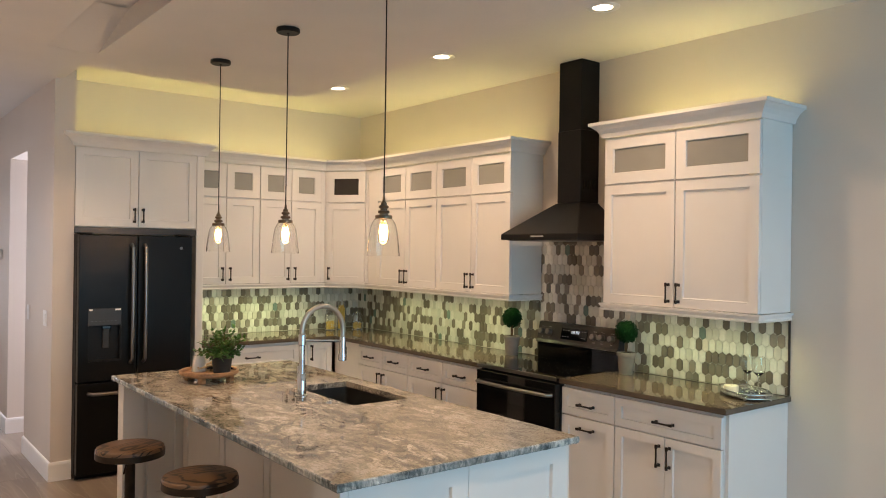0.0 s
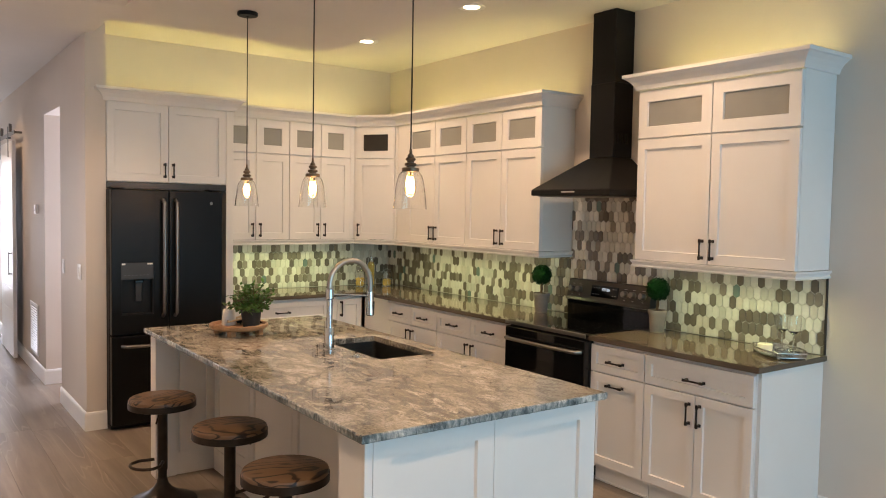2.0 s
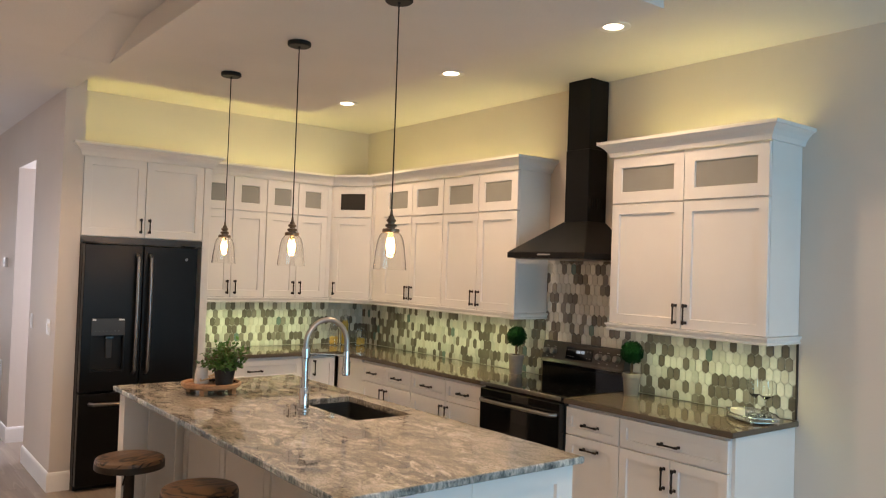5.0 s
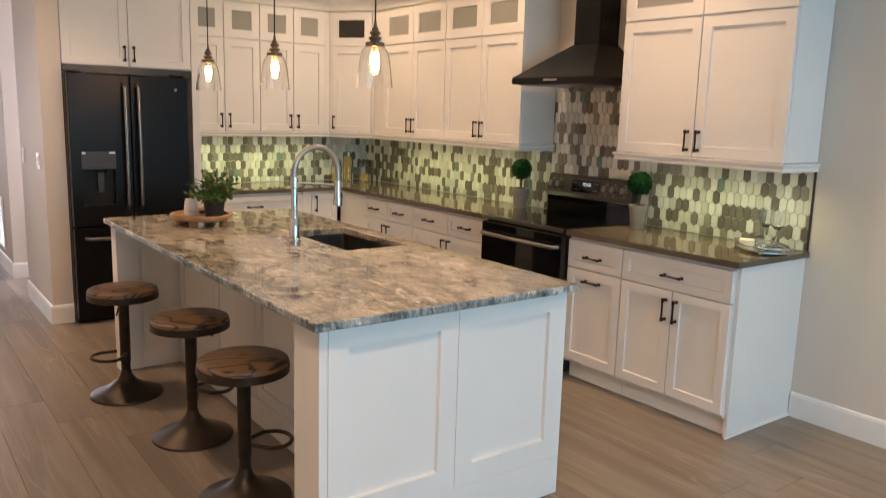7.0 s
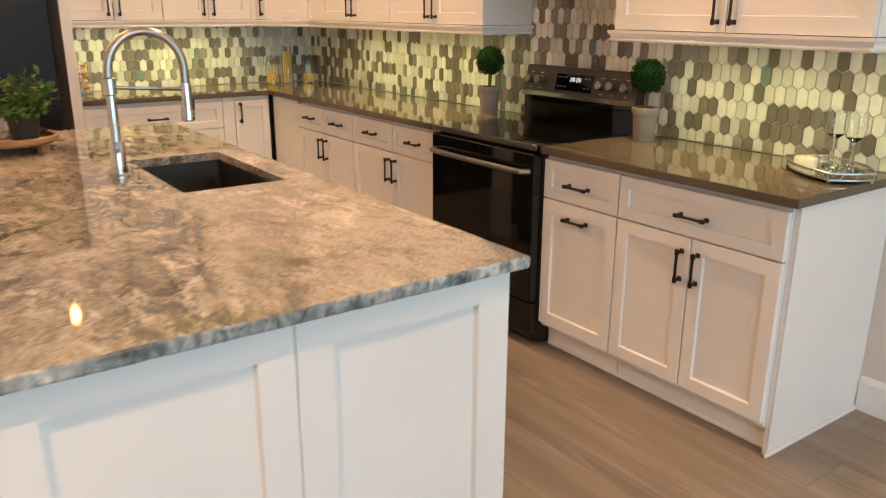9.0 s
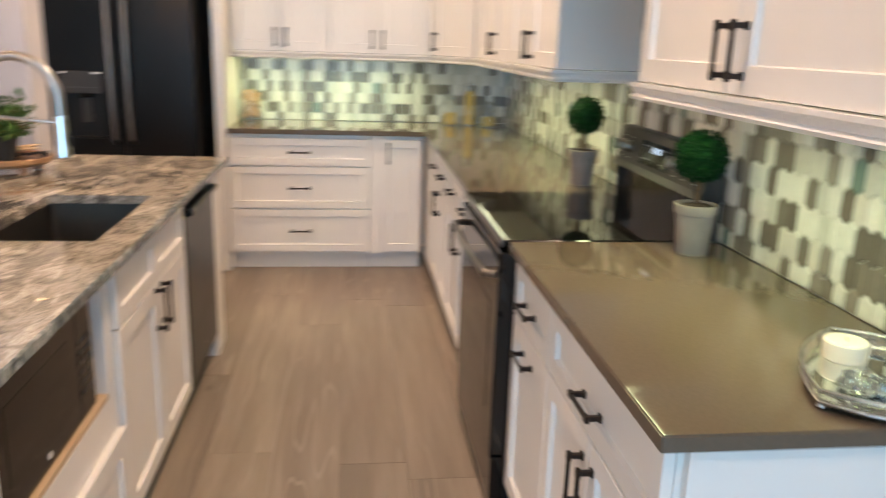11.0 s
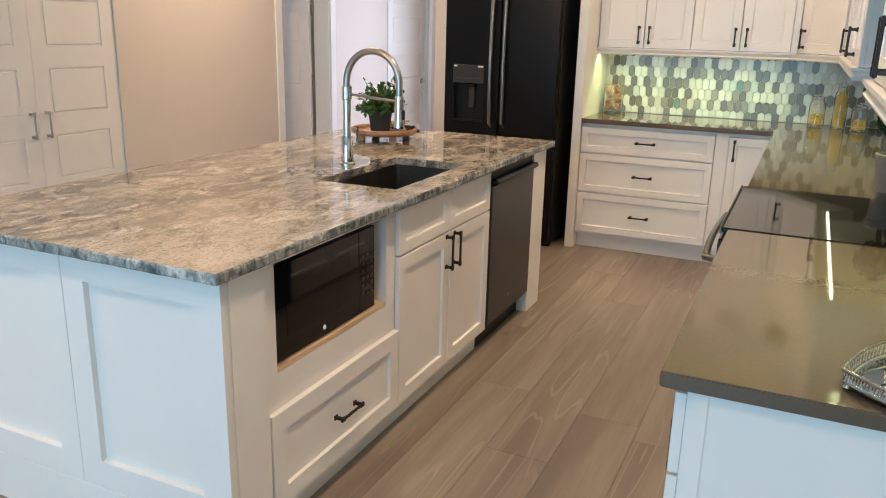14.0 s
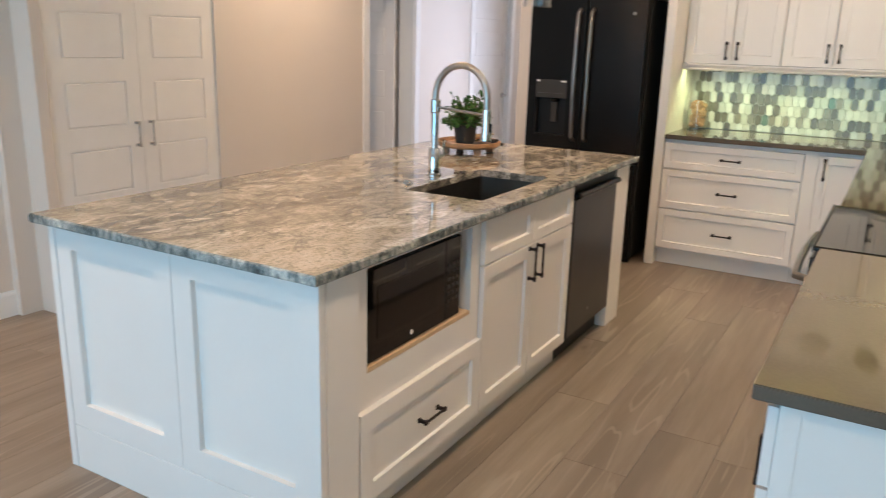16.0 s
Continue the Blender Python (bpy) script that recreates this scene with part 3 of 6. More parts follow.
def pull(x, z, length, upright, y=0.0):
    """A bar pull with square flared feet, centred at x, z, standing out from the face at y."""
    bm = bmesh.new()
    h, out, w = length / 2, 0.032, 0.0055
    for s in (-1, 1):
        c = s * (h - 0.012)
        if upright:
            box(bm, x - w, y - out, z + c - w, x + w, y, z + c + w, 0.0012)
            box(bm, x - w * 1.5, y - 0.006, z + c - w * 1.6, x + w * 1.5, y, z + c + w * 1.6, 0.0015)
            box(bm, x - w * 1.35, y - out - 0.0035, z + c - w * 1.9, x + w * 1.35, y - out + 0.006, z + c + w * 1.9, 0.0015)
        else:
            box(bm, x + c - w, y - out, z - w, x + c + w, y, z + w, 0.0012)
            box(bm, x + c - w * 1.6, y - 0.006, z - w * 1.5, x + c + w * 1.6, y, z + w * 1.5, 0.0015)
            box(bm, x + c - w * 1.9, y - out - 0.0035, z - w * 1.35, x + c + w * 1.9, y - out + 0.006, z + w * 1.35, 0.0015)
    if upright:
        box(bm, x - w * 0.9, y - out - 0.003, z - h, x + w * 0.9, y - out + 0.005, z + h, 0.002)
    else:
        box(bm, x - h, y - out - 0.003, z - w * 0.9, x + h, y - out + 0.005, z + w * 0.9, 0.002)
    return bm


def leafy(bm, c, d, up, ln, wd):
    """One leaf: a folded lozenge."""
    d = d.normalized()
    s = d.cross(up)
    s = s.normalized() if s.length > 1e-4 else d.orthogonal().normalized()
    n = s.cross(d)
    a, b, t = bm.verts.new(c), bm.verts.new(c + d * ln * 0.5 + n * ln * 0.08), bm.verts.new(c + d * ln)
    l = bm.verts.new(c + d * ln * 0.5 + s * wd)
    r = bm.verts.new(c + d * ln * 0.5 - s * wd)
    for f in ((a, l, b), (l, t, b), (a, b, r), (b, t, r)):
        bm.faces.new(f)


def holed(x0, z0, x1, z1, y0, y1, hx0, hz0, hx1, hz1):
    """A slab with a rectangular opening through it."""
    bm = bmesh.new()

    def four(a, b, c, d, y):
        return [bm.verts.new(v) for v in ((a, y, b), (c, y, b), (c, y, d), (a, y, d))]

    rows = [four(x0, z0, x1, z1, y1), four(x0, z0, x1, z1, y0 + 0.003), four(x0 + 0.003, z0 + 0.003, x1 - 0.003, z1 - 0.003, y0), four(hx0, hz0, hx1, hz1, y0), four(hx0, hz0, hx1, hz1, y1)]
    for a, b in zip(rows, rows[1:] + rows[:1]):
        for i in range(4):
            bm.faces.new((a[i], a[(i + 1) % 4], b[(i + 1) % 4], b[i]))
    return bm


def structure(name, rows, mat, label="", category="", bevel=0.0):
    ob = part(name, boxes(*rows, bevel=bevel), mat)
    return tagged(ob, label, category, kind="structure")

# ---- the shell of the house ----
CEIL = 3.04
structure("wall_range", [(0, -9, 0, 0.15, 1.65, CEIL)], M_WALL, "warm beige painted wall behind the range", "wall")
structure("wall_back", [(-2.84, 1.5, 0, 0, 1.65, CEIL)], M_WALL, "warm beige painted kitchen end wall", "wall")
structure("wall_stub", [(-2.98, 0.85, 0, -2.84, 1.84, CEIL), (-2.98, 1.84, 2.47, -2.84, 2.63, CEIL), (-2.98, 2.63, 0, -2.84, 9, CEIL)], M_WALL,
          "beige hall wall with a doorless opening", "wall")
structure("wall_hall", [(-4.40, -2.08, 0, -4.25, -2.02, CEIL), (-4.40, -2.02, 2.08, -4.25, -0.88, CEIL), (-4.40, -0.88, 0, -4.25, 0.74, CEIL),
                        (-4.40, 0.74, 2.08, -4.25, 1.42, CEIL), (-4.40, 1.42, 0, -4.25, 2.50, CEIL), (-4.40, 2.50, 2.08, -4.25, 3.32, CEIL),
                        (-4.40, 3.32, 0, -4.25, 9, CEIL)], M_WALL, "beige hall wall with pantry and room doors", "wall")
structure("wall_recess", [(-4.60, -3.6, 0, -4.45, -2.08, CEIL), (-4.45, -2.20, 0, -4.40, -2.08, CEIL)], M_WALL, "beige painted wall beside the pantry", "wall")
structure("wall_lounge", [(-7.15, -9, 0, -7.0, -3.45, CEIL), (-7.0, -3.6, 0, -4.60, -3.45, CEIL)], M_WALL, "plain beige wall of the living room", "wall")
structure("wall_patio", [(-7.0, -7.65, 0, -4.34, -7.5, CEIL - 0.004), (-0.26, -7.65, 0, -0.002, -7.5, CEIL - 0.004), (-4.34, -7.65, 2.5, -0.26, -7.5, CEIL - 0.004)], M_WALL, "plain wall with wide patio doors", "wall")
structure("wall_hall_end", [(-4.40, 9, 0, -4.2, 9.15, CEIL), (-3.05, 9, 0, -2.84, 9.15, CEIL), (-4.2, 9, 2.4, -3.05, 9.15, CEIL)], M_WALL, "plain wall at the end of the hall", "wall")
structure("wall_side_room", [(-6.2, -0.6, 0, -6.05, 0.6, CEIL), (-6.2, 2.0, 0, -6.05, 4.2, CEIL), (-6.2, 0.6, 0, -6.05, 2.0, 0.8), (-6.2, 0.6, 2.2, -6.05, 2.0, CEIL), (-6.05, -0.6, 0, -4.40, -0.45, CEIL), (-6.05, 4.05, 0, -4.40, 4.2, CEIL)], M_WALL, "plain wall of the side room", "wall")
structure("wall_closet", [(-5.2, -2.08, 0, -5.05, -0.75, CEIL), (-5.05, -0.75, 0, -4.40, -0.60, CEIL), (-5.05, -2.2, 0, -4.60, -2.08, CEIL)], M_WALL, "plain wall inside the pantry", "wall")
structure("wall_laundry", [(-1.6, 1.65, 0, -1.45, 4.2, CEIL), (-2.84, 4.2, 0, -1.45, 4.35, CEIL)], M_WALL, "plain wall of the room off the hall", "wall")
structure("ceiling", [(-7.15, -9.15, CEIL, 0.15, 9.15, CEIL + 0.15)], M_CEIL, "white textured ceiling", "ceiling")
structure("ceiling_panel", [(-2.93, -3.07, 2.905, -1.30, 0.33, CEIL - 0.004)], M_CEIL, "dropped ceiling panel over the island", "ceiling")
structure("ceiling_soffit", [(-7.0, -6.0, 2.905, -3.22, 9, CEIL - 0.004), (-3.22, -0.10, 2.905, -2.93, 0.85, CEIL - 0.004), (-3.22, 0.85, 2.905, -2.98, 9, CEIL - 0.004)],
          M_CEIL, "lower textured ceiling towards the hall", "ceiling")
slope = bmesh.new()
ends = [[slope.verts.new((x, y, z)) for y, z in ((-0.75, CEIL - 0.005), (-0.10, 2.906), (-0.10, CEIL - 0.005))] for x in (-3.22, -2.93)]
for i in range(3):
    slope.faces.new((ends[0][i], ends[0][(i + 1) % 3], ends[1][(i + 1) % 3], ends[1][i]))
slope.faces.new(ends[0])
slope.faces.new(ends[1][::-1])
tagged(part("ceiling_slope", slope, M_CEIL), "sloped plaster end of the ceiling trough", "ceiling", kind="structure")
BASE = [(0, 0), (0.014, 0), (0.014, 0.118), (0.010, 0.132), (0.004, 0.138), (0, 0.138)]
for path, sd in (([(0, -9), (0, -3.052)], -1), ([(-2.84, 0.85), (-2.98, 0.85), (-2.98, 1.84)], -1), ([(-2.98, 1.84), (-2.84, 1.84)], -1),
                 ([(-2.84, 2.63), (-2.98, 2.63), (-2.98, 9)], -1), ([(-4.25, -0.80), (-4.25, 0.66)], 1), ([(-4.25, 1.50), (-4.25, 2.44)], 1),
                 ([(-4.45, -3.6), (-4.45, -2.20)], 1)):
    tagged(part("baseboard", sweep(path, BASE, sd), M_TRIM), "white painted baseboard", "baseboard", kind="structure")

# ---- floor of oak planks ----
floor_base = structure("floor", [(-7.15, -9.15, -0.06, 0.15, 9.15, -0.008)], M_SUBFLOOR, "grey-brown oak plank floor", "floor")


PLANK = 0.2405


def plank_mesh(length, w=PLANK):
    bm = bmesh.new()
    box(bm, -w / 2 + 0.0005, -length / 2 + 0.0004, -0.008, w / 2 - 0.0005, length / 2 - 0.0004, 0)
    top = [e for e in bm.edges if all(v.co.z > -0.001 for v in e.verts)]
    bmesh.ops.bevel(bm, geom=top, offset=0.0010, segments=1, affect="EDGES")
    me = bpy.data.meshes.new("plank")
    bm.to_mesh(me)
    bm.free()
    me.materials.append(M_FLOOR)
    return me


# ---- cabinets ----
def cabinet_box(cab, w, d, z0, z1, shelf=None, t=0.018, y=0.021):
    """An open-fronted carcass of boards."""
    part("side_panel", boxes((0, y, z0, t, d, z1)), M_WHITE, cab)
    part("side_panel", boxes((w - t, y, z0, w, d, z1)), M_WHITE, cab)
    part("bottom_panel", boxes((t, y, z0, w - t, d, z0 + t)), M_WHITE, cab)
    part("top_panel", boxes((t, y, z1 - t, w - t, d, z1)), M_WHITE, cab)
    part("back_panel", boxes((t, d - 0.008, z0 + t, w - t, d, z1 - t)), M_WHITE, cab)
    if shelf:
        part("shelf", boxes((t, y, shelf - t / 2, w - t, d - 0.008, shelf + t / 2)), M_WHITE, cab)


GAP = 0.0025
UP0, UPM, UP1 = 1.385, 2.130, 2.432


def upper(m, w, doors, group="wall cabinets of the kitchen", single_handle_left=True, depth=0.335):
    """A stacked wall cabinet: tall doors below, small glazed doors above."""
    cab = thing("wall_cabinet", m, "white shaker wall cabinet with frosted glass top doors", "cabinet", group)
    cabinet_box(cab, w, depth - 0.003, UP0, UP1 + 0.004, UPM + 0.006)
    dw = w / doors
    for i in range(doors):
        x = i * dw
        door = part("door", shaker(x + GAP, UP0, dw - 2 * GAP, UPM - UP0 - 0.002), M_WHITE, cab)
        hx = x + (dw - 0.035 if i % 2 == 0 and doors > 1 else 0.035)
        part("handle", pull(hx, UP0 + 0.086, 0.122, True), M_BRONZE, door, "dark bronze bar handle")
        top = part("glass_door", shaker(x + GAP, UPM + 0.008, dw - 2 * GAP, UP1 - UPM - 0.012, rail=0.068, glass=True), M_WHITE, cab, "small door with a frosted pane")
        part("pane", boxes((x + 0.069, 0.010, UPM + 0.075, x + dw - 0.069, 0.015, UP1 - 0.070)), M_FROST, top, "grey frosted glass")
    return cab


def facing(x, y, side):
    """The pose of a unit whose face looks along -y (0), -x (-90) or +x (90)."""
    return pose(x, y, 0, 0, 0, side)


# wall cabinets along the range wall, corner and end wall
upper(facing(-0.335, 0.655, -90), 0.880, 2)
upper(facing(-0.335, -0.228, -90), 0.884, 2)
upper(facing(-0.335, -1.990, -90), 1.065, 2)
upper(facing(-1.865, 1.165, 0), 0.622, 2)
upper(facing(-1.241, 1.165, 0), 0.614, 2)
corner = thing("corner_cabinet", pose(-0.583, 1.163, 0, 0, 0, -53.8), "white diagonal corner wall cabinet with one glazed top door", "cabinet", "wall cabinets of the kitchen")
part("body", boxes((0.012, 0.021, UP0, 0.400, 0.27, UP1 + 0.004)), M_WHITE, corner)
for nm, r in (("stile", (-0.02, 0.012, UP0, 0.010, 0.04, UP1)), ("stile", (0.402, 0.012, UP0, 0.425, 0.04, UP1))):
    part(nm, boxes(r, bevel=0.002), M_WHITE, corner)
cd = part("door", shaker(0.014, UP0, 0.384, UPM - UP0 - 0.002), M_WHITE, corner)
part("handle", pull(0.046, UP0 + 0.086, 0.122, True), M_BRONZE, cd, "dark bronze bar handle")
cg = part("glass_door", shaker(0.014, UPM + 0.008, 0.384, UP1 - UPM - 0.012, rail=0.068, depth=0.012), M_WHITE, corner, "small door with a dark frosted pane")
part("pane", boxes((0.085, 0.006, UPM + 0.079, 0.327, 0.0118, UP1 - 0.074)), M_SLATE2, cg, "dark grey glass")
filler = part("filler_strip", boxes((-0.331, 0.657, UP0, -0.300, 0.812, UP1), bevel=0.002), M_WHITE)
tagged(filler, "white filler panel between wall cabinets", "filler panel")
filler2 = part("filler_strip", boxes((-0.626, 1.170, UP0, -0.589, 1.20, UP1)), M_WHITE)
tagged(filler2, "narrow white filler beside the corner cabinet", "filler panel")

CROWN = [(0.0, 2.434), (0.014, 2.434), (0.018, 2.446), (0.023, 2.460), (0.040, 2.484), (0.064, 2.504), (0.076, 2.509), (0.076, 2.529), (0.0, 2.529)]
RAIL = [(0.0, 1.338), (0.010, 1.338), (0.014, 1.346), (0.006, 1.354), (0.012, 1.366), (0.018, 1.372), (0.018, 1.382), (-0.022, 1.382), (-0.022, 1.338)]
for path in ([(0, -1.990), (-0.337, -1.990), (-0.337, -3.055), (0, -3.055)],
             [(-1.868, 1.163), (-0.584, 1.163), (-0.337, 0.826), (-0.337, -1.114), (0, -1.114)]):
    tagged(part("crown_moulding", sweep(path, CROWN, 1), M_WHITE), "white stepped crown moulding on the wall cabinets", "moulding", "crown mouldings")
    tagged(part("light_rail", sweep(path, RAIL, 1), M_WHITE), "white moulded light rail under the wall cabinets", "moulding", "light rails")
tagged(part("crown_moulding", sweep([(-2.842, 1.30), (-2.842, 0.858), (-1.868, 0.858), (-1.868, 1.09)], CROWN, 1), M_WHITE), "white stepped crown moulding above the fridge cabinet", "moulding", "crown mouldings")

# cabinet end bands
for y in (-3.0555, -1.1165):
    tagged(part("side_band", boxes((-0.31, y, UPM - 0.004, -0.002, y + 0.003, UPM + 0.010)), M_WHITE), "thin white joint strip on a cabinet end", "trim")

# cabinet above the refrigerator, and its tall side panel
fcab = thing("fridge_cabinet", facing(-2.836, 0.860, 0), "white shaker cabinet over the refrigerator", "cabinet")
cabinet_box(fcab, 0.906, 0.635, 1.842, 2.436)
for i in (0, 1):
    d = part("door", shaker(0.002 + i * 0.452, 1.846, 0.448, 0.584), M_WHITE, fcab)
    part("handle", pull(0.452 + (-0.032 if i == 0 else 0.032), 1.935, 0.115, True), M_BRONZE, d, "dark bronze bar handle")
tall = part("tall_panel", boxes((-1.929, 0.862, 0, -1.869, 1.498, 2.434), bevel=0.002), M_WHITE)
tagged(tall, "tall white panel beside the refrigerator", "panel")


def front(cab, x, z, w, h, hx=None, hz=None, upright=False, length=0.135, name="drawer", rail=0.05):
    d = part(name, shaker(x + GAP, z, w - 2 * GAP, h, rail=rail), M_WHITE, cab)
    if hx is not None:
        part("handle", pull(hx, hz, length, upright), M_BRONZE, d, "dark bronze bar handle")
    return d


def base_body(cab, w, d=0.615, toe=0.105, top=0.883, t0=0.07):
    part("body", boxes((0.001, 0.021, toe, w - 0.001, d, top)), M_WHITE, cab)
    part("toe_kick", boxes((0.001, t0, 0.0, w - 0.001, t0 + 0.02, toe - 0.002)), M_WHITE, cab)


# drawer stack and corner door on the end wall
stack = thing("drawer_cabinet", facing(-1.866, 0.885, 0), "white base cabinet with three wide drawers", "cabinet", "base cabinets")
base_body(stack, 0.880)
for z0, h in ((0.125, 0.277), (0.411, 0.266), (0.686, 0.172)):
    front(stack, 0.0, z0, 0.880, h, 0.44, z0 + h / 2, rail=0.045)
cornb = thing("corner_base_cabinet", facing(-0.985, 0.885, 0), "white base cabinet with one door in the corner", "cabinet", "base cabinets")
base_body(cornb, 0.34)
part("stile", boxes((0.001, 0.004, 0.107, 0.080, 0.021, 0.880)), M_WHITE, cornb)
front(cornb, 0.082, 0.125, 0.252, 0.733, 0.118, 0.775, True, 0.14, "door")

# base cabinets left of the range
for y0, w in ((0.475, 0.735), (-0.262, 0.880)):
    cab = thing("base_cabinet", facing(-0.625, y0, -90), "white base cabinet with two drawers over two doors", "cabinet", "base cabinets")
    base_body(cab, w)
    for i in (0, 1):
        front(cab, i * w / 2, 0.712, w / 2, 0.150, w / 4 + i * w / 2, 0.787, rail=0.04, length=0.12)
        front(cab, i * w / 2, 0.125, w / 2, 0.580, w / 2 + (-0.034 if i == 0 else 0.034), 0.610, True, 0.135, "door")
cf = part("filler_strip", boxes((-0.621, 0.478, 0.107, -0.600, 0.882, 0.880), (-0.555, 0.478, 0.0, -0.535, 0.95, 0.104)), M_WHITE)
tagged(cf, "white corner filler between base cabinets", "filler panel")

# base cabinets right of the range
cab = thing("base_cabinet", facing(-0.625, -1.916, -90), "white base cabinet with drawer and pull-out front", "cabinet", "base cabinets")
base_body(cab, 0.418)
front(cab, 0.0, 0.700, 0.418, 0.163, 0.209, 0.773, rail=0.045, length=0.128)
front(cab, 0.0, 0.125, 0.418, 0.568, 0.209, 0.630, name="pull_out_front", rail=0.055, length=0.128)
cab = thing("base_cabinet", facing(-0.625, -2.336, -90), "white base cabinet with a wide drawer over two doors", "cabinet", "base cabinets")
base_body(cab, 0.694)
front(cab, 0.0, 0.700, 0.694, 0.163, 0.347, 0.773, rail=0.045, length=0.132)
for i in (0, 1):
    front(cab, i * 0.347, 0.125, 0.347, 0.568, 0.347 + (-0.034 if i == 0 else 0.034), 0.590, True, 0.128, "door")
endp = part("end_panel", boxes((-0.593, -3.047, 0.0, -0.001, -3.031, 0.883), (-0.593, -3.050, 0.02, -0.565, -3.046, 0.883)), M_WHITE)
tagged(endp, "white end panel closing the base cabinets", "panel")
shoe = part("shoe_moulding", boxes((-0.612, -3.060, 0.0, -0.016, -3.048, 0.014), (-0.562, -3.03, 0, -0.550, -1.92, 0.014), bevel=0.003), M_TRIM)
tagged(shoe, "white quarter-round along the cabinet foot", "moulding")

# quartz worktops
for poly in ([(-1.866, 0.860), (-0.650, 0.860), (-0.650, -1.149), (-0.002, -1.149), (-0.002, 1.498), (-1.866, 1.498)], [(-0.650, -3.068), (-0.002, -3.068), (-0.002, -1.915), (-0.650, -1.915)]):
    bm2 = bmesh.new()
    f = bm2.faces.new([bm2.verts.new((x, y, 0.885)) for x, y in poly])
    r = bmesh.ops.extrude_face_region(bm2, geom=[f])
    bmesh.ops.translate(bm2, vec=(0, 0, 0.030), verts=[v for v in r["geom"] if isinstance(v, bmesh.types.BMVert)])
    bmesh.ops.bevel(bm2, geom=list(bm2.edges), offset=0.0025, segments=2, affect="EDGES")
    tagged(part("worktop", bm2, M_QUARTZ), "polished taupe-brown quartz worktop", "worktop", "quartz worktops")

# ---- the island ----
isl = thing("kitchen_island", pose(0, 0, 0), "white panelled kitchen island with doors and drawer", "island")
for nm, r in (("back_board", (-2.470, -2.789, 0.0, -2.45, -0.45, 0.884)), ("cabinet_box", (-2.45, -2.015, 0.105, -1.762, -1.16, 0.62)), ("toe_kick", (-1.80, -2.789, 0.0, -1.78, -1.15, 0.104))):
    part(nm, boxes(r), M_WHITE, isl)
# end facing the living room
EY = -2.978


def framed(x0, z0, x1, z1, fx0, fz0, fx1, fz1, y, t=0.022, depth=0.017):
    """A flat frame round a sunk field, each margin of its own width."""
    bm = bmesh.new()

    def four(a, b, c, d, yy):
        return [bm.verts.new(v) for v in ((a, yy, b), (c, yy, b), (c, yy, d), (a, yy, d))]

    e, k = 0.001, 0.0015
    rows = [four(x0, z0, x1, z1, y + t), four(x0, z0, x1, z1, y + e), four(x0 + e, z0 + e, x1 - e, z1 - e, y), four(fx0, fz0, fx1, fz1, y), four(fx0 + k, fz0 + k, fx1 - k, fz1 - k, y + depth)]
    for p, q in zip(rows, rows[1:]):
        for i in range(4):
            bm.faces.new((p[i], p[(i + 1) % 4], q[(i + 1) % 4], q[i]))
    bm.faces.new(rows[-1])
    bm.faces.new(rows[0][::-1])
    return bm


part("end_board", boxes((-2.835, EY + 0.0225, 0.0, -1.722, EY + 0.036, 0.884)), M_WHITE, isl)
part("end_panel", framed(-2.812, 0.168, -2.2725, 0.8835, -2.737, 0.256, -2.353, 0.806, EY), M_WHITE, isl)
part("end_panel", framed(-2.2705, 0.168, -1.716, 0.8835, -2.190, 0.256, -1.808, 0.806, EY), M_WHITE, isl)
part("plinth", boxes((-2.812, EY - 0.0006, 0.0, -1.716, EY + 0.017, 0.1665), bevel=0.002), M_WHITE, isl)
for r in ((-2.847, EY - 0.002, 0.0, -2.8145, EY + 0.017, 0.884), (-2.845, EY + 0.0188, 0.0, -2.836, -2.790, 0.884), (-2.829, -2.806, 0.0, -2.471, -2.790, 0.884)):
    part("corner_post", boxes(r, bevel=0.0015), M_WHITE, isl)
part("corner_post", boxes((-1.755, EY + 0.0365, 0.0, -1.719, -2.800, 0.884), bevel=0.0015), M_WHITE, isl)
# far wing and the panelled back under the overhang
part("corner_post", boxes((-2.845, -0.45, 0.0, -2.72, -0.345, 0.884), bevel=0.0015), M_WHITE, isl)
part("wing_wall", boxes((-2.719, -0.44, 0.0, -1.801, -0.36, 0.884), bevel=0.0015), M_WHITE, isl)
part("corner_post", boxes((-1.80, -0.548, 0.0, -1.727, -0.345, 0.884), bevel=0.0015), M_WHITE, isl)
part("wing_panel", shaker(-2.70, 0.14, 0.225, 0.735, rail=0.055, t=0.010, y=-0.452), M_WHITE, isl)
for k in range(4):
    b = shaker(0.0, 0.14, 0.572, 0.742, rail=0.062, t=0.012, y=0.0)
    o = part("back_panel", b, M_WHITE, isl)
    o.matrix_basis = pose(-2.484, -0.460 - k * 0.578, 0, 0, 0, -90)
part("back_plinth", boxes((-2.486, -2.79, 0.0, -2.471, -0.452, 0.138), bevel=0.002), M_WHITE, isl)


def side_front(x, z, w, h, **k):
    b = shaker(0.0, z, w - 2 * GAP, h, rail=k.get("rail", 0.055))
    o = part(k.get("name", "door"), b, M_WHITE, isl)
    o.matrix_basis = pose(-1.725 + k.get("out", 0.0), x + GAP, 0, 0, 0, 90)
    if "hx" in k:
        part("handle", pull(k["hx"], k["hz"], k.get("length", 0.135), k.get("upright", False)), M_BRONZE, o, "dark bronze bar handle")
    return o


